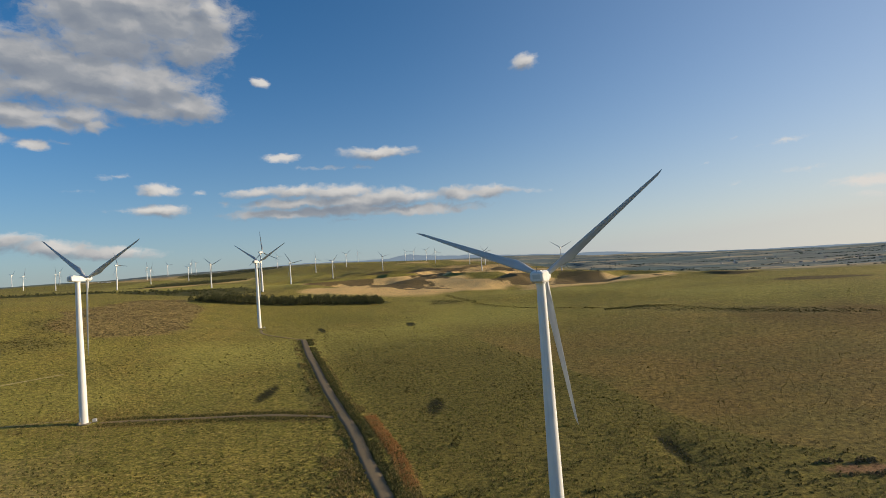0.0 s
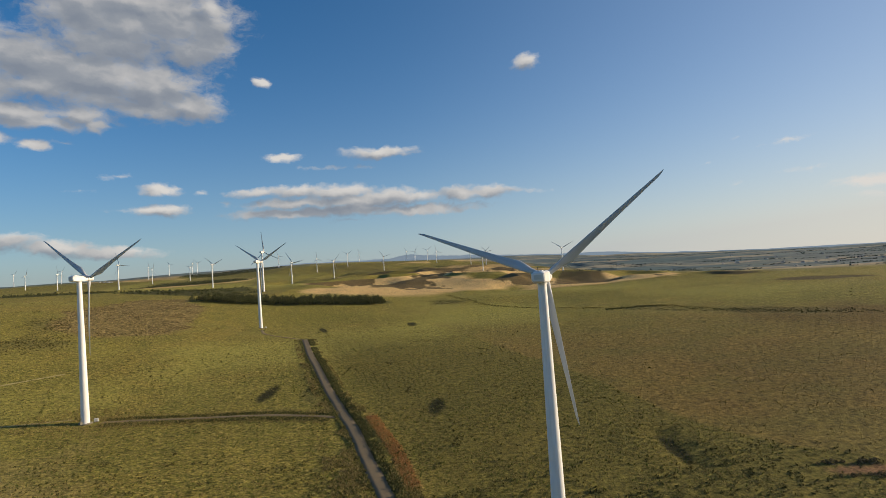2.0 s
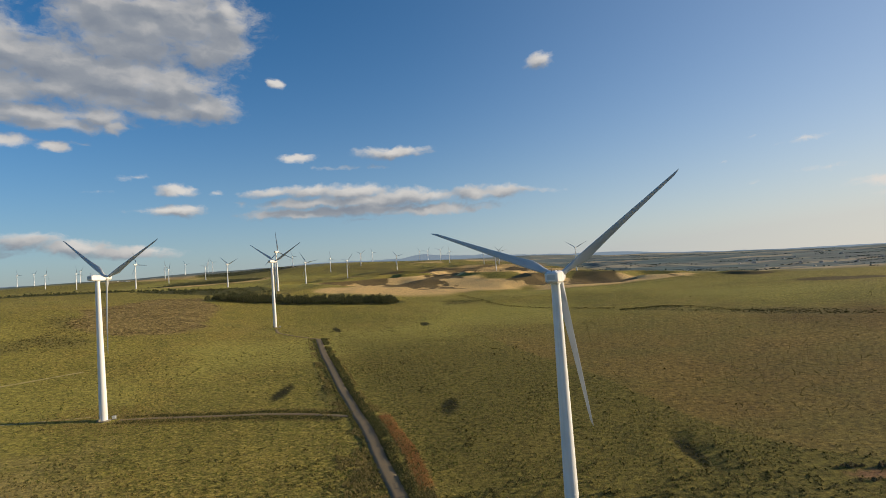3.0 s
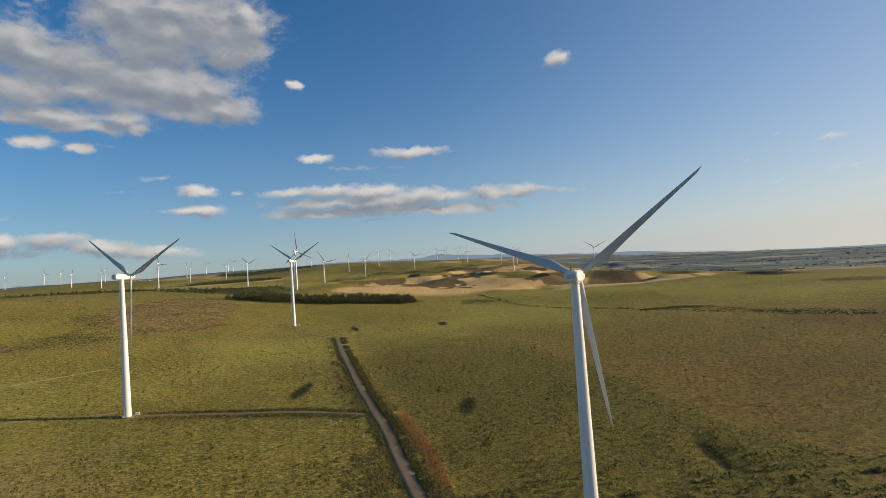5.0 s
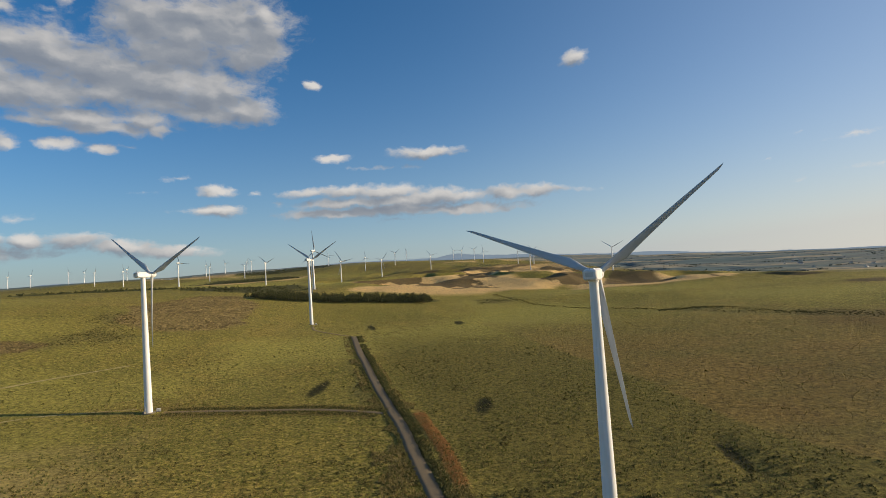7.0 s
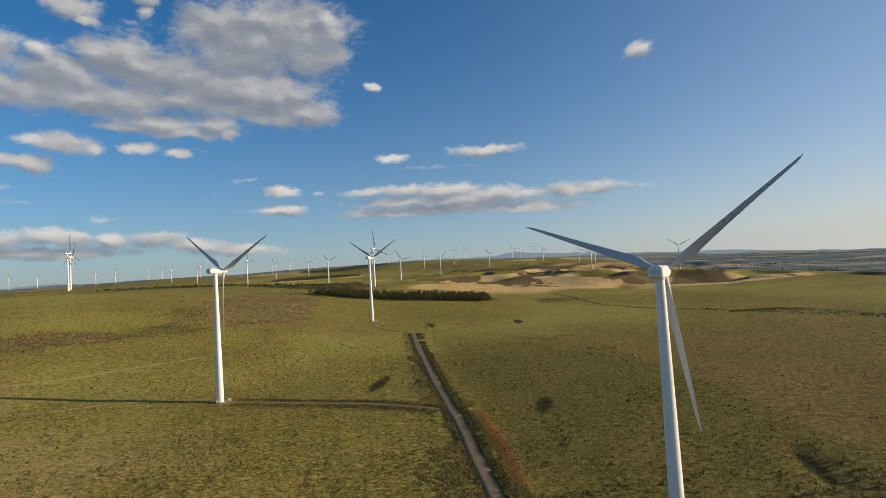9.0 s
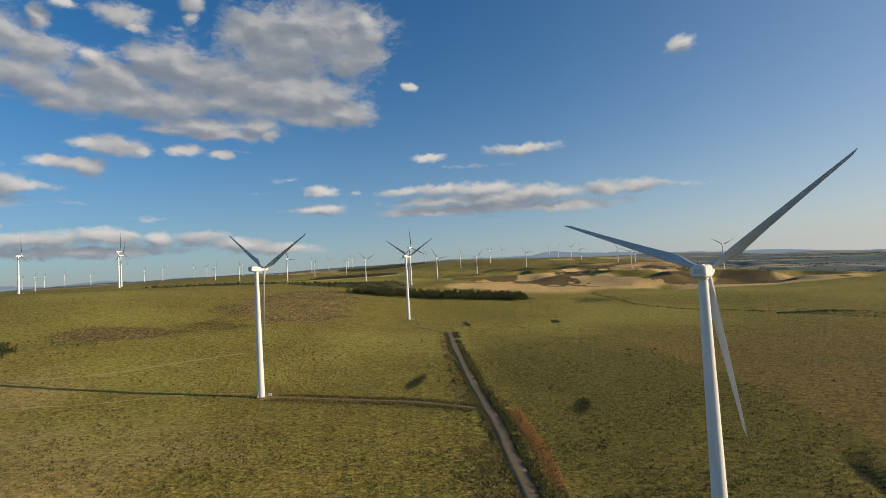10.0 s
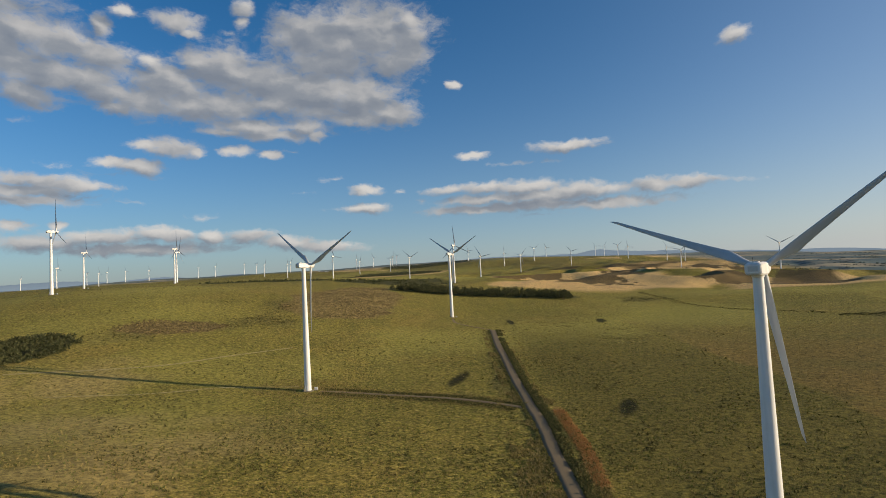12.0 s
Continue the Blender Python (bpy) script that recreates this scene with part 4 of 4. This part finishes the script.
# tussocks and low shrubs all over the meadow
x, y = sector(60000, 105, 620)
keep = clear_of_roads(x, y) & (fbm(x, y, 30, 4, 0.6) > -0.22 + 0.5 * (nprng.rand(len(x)) - 0.5))
keep &= (past_edge(x, y) < 0) | (nprng.rand(len(x)) < 0.45)
x, y = x[keep], y[keep]
dry_share = nprng.rand(len(x)) < 0.45 + 0.6 * fbm(x, y, 120, 3) + 0.5 * (past_edge(x, y) > 0)
scatter("grass_tussocks", x[dry_share], y[dry_share], nprng.uniform(0.4, 1.05, dry_share.sum()), TUSSOCKS, MAT_STRAW, "dry straw-coloured grass tussocks all over the meadow", "grass")
green = ~dry_share
MAT_GREEN = leaf_material("green_grass_blades", (0.09, 0.105, 0.022), (0.15, 0.16, 0.035), (0.21, 0.20, 0.055))
scatter("grass_tussocks", x[green], y[green], nprng.uniform(0.4, 1.05, green.sum()), TUSSOCKS, MAT_GREEN, "green grass tussocks all over the meadow", "grass")

x, y = sector(34000, 110, 1300)
clumps = fbm(x, y, 46, 5, 0.65)
keep = clear_of_roads(x, y, 6) & (clumps > 0.19 + 0.12 * nprng.rand(len(x)) + 0.30 * np.clip(past_edge(x, y) / 15, 0, 1))
scatter("sagebrush", x[keep], y[keep], nprng.uniform(0.5, 1.25, keep.sum()), BUSHES, MAT_SAGE, "dark green sagebrush dotted over the meadow", "shrubs")
x, y = sector(2600, 110, 900)
keep = clear_of_roads(x, y, 6) & ((past_edge(x, y) < 0) | (nprng.rand(len(x)) < 0.12))
scatter("sagebrush", x[keep], y[keep], nprng.uniform(0.6, 1.5, keep.sum()), BUSHES, MAT_SAGE, "single dark sagebrush plants in the grass", "shrubs")

# verges of the road: dark weeds on its sunny side, straw on the other
x, y = verge(beside(VIEW_ROAD, 5600, 3.7, 8.0, 1, 1.5), 0.55)
scatter("roadside_weeds", x, y, nprng.uniform(0.7, 1.5, len(x)), BUSHES, MAT_WEED, "dense dark green weeds along the road", "weeds")
x, y = verge(beside(VIEW_ROAD, 4600, 4.5, 14, 1, 1.3))
scatter("roadside_grass", x, y, nprng.uniform(0.7, 1.3, len(x)), TUSSOCKS, MAT_STRAW, "tall dry grass beside the road", "grass")
x, y = beside(VIEW_ROAD, 1500, 3.6, 5.0, -1)
scatter("roadside_weeds", x, y, nprng.uniform(0.6, 1.3, len(x)), BUSHES, MAT_WEED, "dark weeds along the road's shaded edge", "weeds")
x, y = verge(beside(VIEW_ROAD, 9500, 4.0, 19, -1, 1.1))
scatter("roadside_grass", x, y, nprng.uniform(0.6, 1.3, len(x)), TUSSOCKS, MAT_STRAW, "tall dry grass on the wide verge", "grass")
x, y = verge(beside(VIEW_ROAD, 900, 4.0, 19, -1, 1.1))
scatter("roadside_weeds", x, y, nprng.uniform(0.5, 1.1, len(x)), BUSHES, MAT_WEED, "low green weeds on the wide verge", "weeds")
for side, lo, hi, n in ((-1, 2.3, 6.5, 900), (1, 2.3, 8.5, 900)):
    x, y = beside(SPUR, n, lo, hi, side)
    scatter("roadside_weeds", x, y, nprng.uniform(0.5, 1.15, len(x)), BUSHES, MAT_WEED, "low dark weeds along the spur road", "weeds")
    x, y = beside(SPUR, n, lo, hi + 4, side)
    scatter("roadside_grass", x, y, nprng.uniform(0.5, 1.0, len(x)), TUSSOCKS, MAT_STRAW, "dry grass along the spur road", "grass")
a, r = nprng.rand(1500) * 6.28, 6 + 22 * nprng.rand(1500)
scatter("roadside_grass", -204 + r * np.cos(a) * 1.3, 306 + r * np.sin(a), nprng.uniform(0.5, 1.0, 1500), TUSSOCKS, MAT_STRAW, "trampled dry grass round a turbine's foot", "grass")
x, y = beside(RED, 1500, -2.8, 2.8, 1)
scatter("rust_weeds", x, y, nprng.uniform(0.5, 1.1, len(x)), TUSSOCKS, MAT_RUST, "rust-red dry weeds in a strip beside the road", "weeds")

# scrub, brown hillside, thickets and hollows
x, y = in_patch("scrub", 4200, lambda a, b: a * a + b * b < 1e6)
scatter("scrub", x, y, nprng.uniform(0.6, 1.4, len(x)), BUSHES, MAT_SAGE, "patches of dark scrub on the slopes", "shrubs")
x, y = nprng.uniform(-470, -278, 9000), nprng.uniform(505, 895, 9000)
keep = in_field(x, y, BROWN_FIELD, 14, 9) * (0.75 + fbm(x, y, 22, 3)) > nprng.rand(9000)
x, y = x[keep], y[keep]
scatter("scrub", x, y, nprng.uniform(0.6, 1.5, len(x)), BUSHES, MAT_GREYBUSH, "grey-brown scrub on a bare hillside", "shrubs")
x, y = in_patch("brown", 2400, lambda a, b: a < -390 and b < 430)
scatter("scrub", x, y, nprng.uniform(0.7, 1.6, len(x)), BUSHES, MAT_GREYBUSH, "thick brown scrub in a patch on the slope", "shrubs")
for line, n, wide in (([(190, 672), (222, 668), (250, 660), (262, 625), (276, 580), (318, 515), (359, 459), (420, 380)], 300, 6), ([(190, 672), (215, 669), (246, 664)], 190, 10),
                      ([(0, 1040), (30, 930), (60, 846), (120, 775), (190, 690)], 420, 6)):
    x, y = beside(line, n, -wide, wide, 1)
    scatter("scrub", x, y, nprng.uniform(0.6, 1.5, len(x)), BUSHES, MAT_SAGE, "dark scrub in a line along a shallow bank", "shrubs")
x, y = in_patch("dark", 420, rag=0.15)
scatter("hollow_shrubs", x, y, nprng.uniform(0.35, 0.8, len(x)), BUSHES, MAT_SAGE, "dark shrubs filling small hollows", "shrubs")
x, y = in_patch("thicket", 1500, lambda a, b: a * a + b * b < 5e5, 0.35)
scatter("thicket", x, y, nprng.uniform(2.0, 3.6, len(x)), BUSHES, MAT_CROWN, "dense dark thicket on the hillside", "shrubs")
x, y = in_patch("thicket", 5200, lambda a, b: a * a + b * b > 1.2e6, 0.35)
scatter("thicket", x, y, nprng.uniform(3.0, 6.0, len(x)), BUSHES, MAT_CROWN, "far dark thickets in the folds of the prairie", "shrubs")


# ---------------------------------------------------------------- the shelter belt
def tree_model(seed, tall):
    r = random.Random(seed)
    root = new("tree")
    tagged(root, "dense dark broadleaf tree in a shelter belt", "tree", "trees of the shelter belt")
    rings = []
    for k in range(6):
        t = k / 5
        rad = 0.26 * (1 - 0.75 * t)
        cx, cy = 0.2 * math.sin(seed + 2 * t), 0.2 * math.cos(seed * 2 + 2 * t)
        rings.append([(cx + rad * math.cos(i * math.pi / 3), cy + rad * math.sin(i * math.pi / 3), -0.5 + t * tall * 0.8) for i in range(6)])
    verts, faces = loft(rings)
    for k in range(5):
        a, h = r.uniform(0, 6.28), tall * r.uniform(0.25, 0.6)
        n = len(verts)
        tip = Vector((math.cos(a), math.sin(a), 0.8)) * tall * r.uniform(0.18, 0.28) + Vector((0, 0, h))
        for i in range(3):
            verts.append((0.09 * math.cos(i * 2.1), 0.09 * math.sin(i * 2.1), h))
        verts.append(tip[:])
        faces += [(n, n + 1, n + 3), (n + 1, n + 2, n + 3), (n + 2, n, n + 3)]
    part("trunk", (verts, faces), MAT_BARK, root, "thin grey-brown trunk with limbs")
    v, f = leaf_template(230, tall * 0.85, tall * 0.86, 0.66, seed + 40)
    v[:, 2] += tall * 0.12
    part("crown", ([tuple(p) for p in v], [tuple(int(i) for i in q) for q in f]), MAT_CROWN, root, round_=False)
    return root


trees = [tree_model(s, h) for s, h in ((1, 10.2), (2, 8.6), (3, 11.6))]
BELT = [(-392, 852), (-340, 853), (-290, 859), (-240, 867), (-190, 877), (-140, 886), (-97, 893)]
spots = []
for row in range(8):
    for i, p in enumerate(spline(BELT, 8.5)):
        if p.x > -100 - 3 * row or p.x < -400 + 4 * row:
            continue
        spots.append((p.x + rng.uniform(-3.5, 3.5), p.y + row * 9.5 + rng.uniform(-4, 4)))
for k, (x, y) in enumerate(spots):
    place = pose(x, y, height(x, y) - 0.2, 0, 0, rng.uniform(0, 360))
    if k < 3:
        trees[k].matrix_basis = place
    else:
        copy_thing(trees[k % 3], place)


def bush_model(seed):
    v, f = leaf_template(70, 1.9, 1.35, 0.26, seed)
    ob = mesh_object("bush", [tuple(p) for p in v], [tuple(int(i) for i in q) for q in f], MAT_GREYBUSH)
    return tagged(ob, "round grey-green bush on a dry bank", "bush", "bushes on the dry bank")


bushes = [bush_model(s) for s in (71, 72, 73)]
for k in range(40):
    u, v = rng.uniform(-13, 17), rng.choice((-1, 1)) + rng.uniform(-0.3, 0.3)
    x, y = 146 + u, 202.5 - 0.1 * u + v * 5.2
    place = pose(x, y, height(x, y) - 0.1, 0, 0, rng.uniform(0, 360)) @ Matrix.Scale(rng.uniform(0.6, 1.25), 4)
    if k < 3:
        bushes[k].matrix_basis = place
    else:
        copy_thing(bushes[k % 3], place)


# ---------------------------------------------------------------- far houses and tree rows
def house_model():
    root = new("house")
    tagged(root, "small pale farm building far out on the plain", "house", "far farm buildings")
    part("wall", ([(-6, -4, -2), (6, -4, -2), (6, 4, -2), (-6, 4, -2), (-6, -4, 3.2), (6, -4, 3.2), (6, 4, 3.2), (-6, 4, 3.2), (-6, 0, 5.6), (6, 0, 5.6)],
                  [(0, 1, 5, 4), (1, 2, 6, 9, 5), (2, 3, 7, 6), (3, 0, 4, 8, 7)]), MAT_WALL, root, round_=False)
    part("roof", ([(-6.5, -4.6, 2.95), (6.5, -4.6, 2.95), (6.5, 0, 5.9), (-6.5, 0, 5.9), (6.5, 4.6, 2.95), (-6.5, 4.6, 2.95),
                   (-6.5, -4.6, 2.75), (6.5, -4.6, 2.75), (6.5, 0, 5.6), (-6.5, 0, 5.6), (6.5, 4.6, 2.75), (-6.5, 4.6, 2.75)],
                  [(0, 1, 2, 3), (3, 2, 4, 5), (6, 9, 8, 7), (9, 11, 10, 8), (0, 6, 7, 1), (4, 10, 11, 5), (1, 7, 8, 2), (2, 8, 10, 4), (0, 3, 9, 6), (3, 5, 11, 9)]), MAT_ROOF, root, round_=False)
    for x in (-3, 0.0, 3):
        part("window", box(x - 0.6, x + 0.6, -4.06, -3.95, 0.9, 2.2, 0.02), MAT_DARK, root, "dark window", False)
    return root


house = house_model()
house.matrix_basis = pose(-2111, 3472, height(-2111, 3472), 0, 0, 20)
for k in range(30):
    if k < 5:
        x, y = -2111 - 30 * k + rng.uniform(-12, 12), 3472 + 24 * k + rng.uniform(-15, 15)
    else:
        a, d = radians(rng.uniform(-42, -22)), rng.uniform(2300, 3600)
        x, y = -d * math.sin(a), d * math.cos(a)
    copy_thing(house, pose(x, y, height(x, y), 0, 0, rng.uniform(0, 180)))

# rows and groves of trees on the plain
xs, ys = [], []
for k in range(90):
    a, d = radians(rng.uniform(-48, -13)), rng.uniform(1900, 4300)
    cx, cy, turn, long_ = -d * math.sin(a), d * math.cos(a), rng.uniform(-0.5, 0.5), rng.uniform(20, 150)
    for i in range(int(long_ / 4)):
        u, v = rng.uniform(-1, 1) * long_, rng.uniform(-9, 9)
        xs.append(cx + u * math.cos(turn) - v * math.sin(turn))
        ys.append(cy + u * math.sin(turn) + v * math.cos(turn))
MAT_GROVE = leaf_material("far_grove_leaves", (0.045, 0.07, 0.062), (0.07, 0.095, 0.08), (0.10, 0.12, 0.095))
scatter("tree_rows", xs, ys, nprng.uniform(3, 6.5, len(xs)), BUSHES, MAT_GROVE, "rows and groves of trees far out on the plain", "trees")
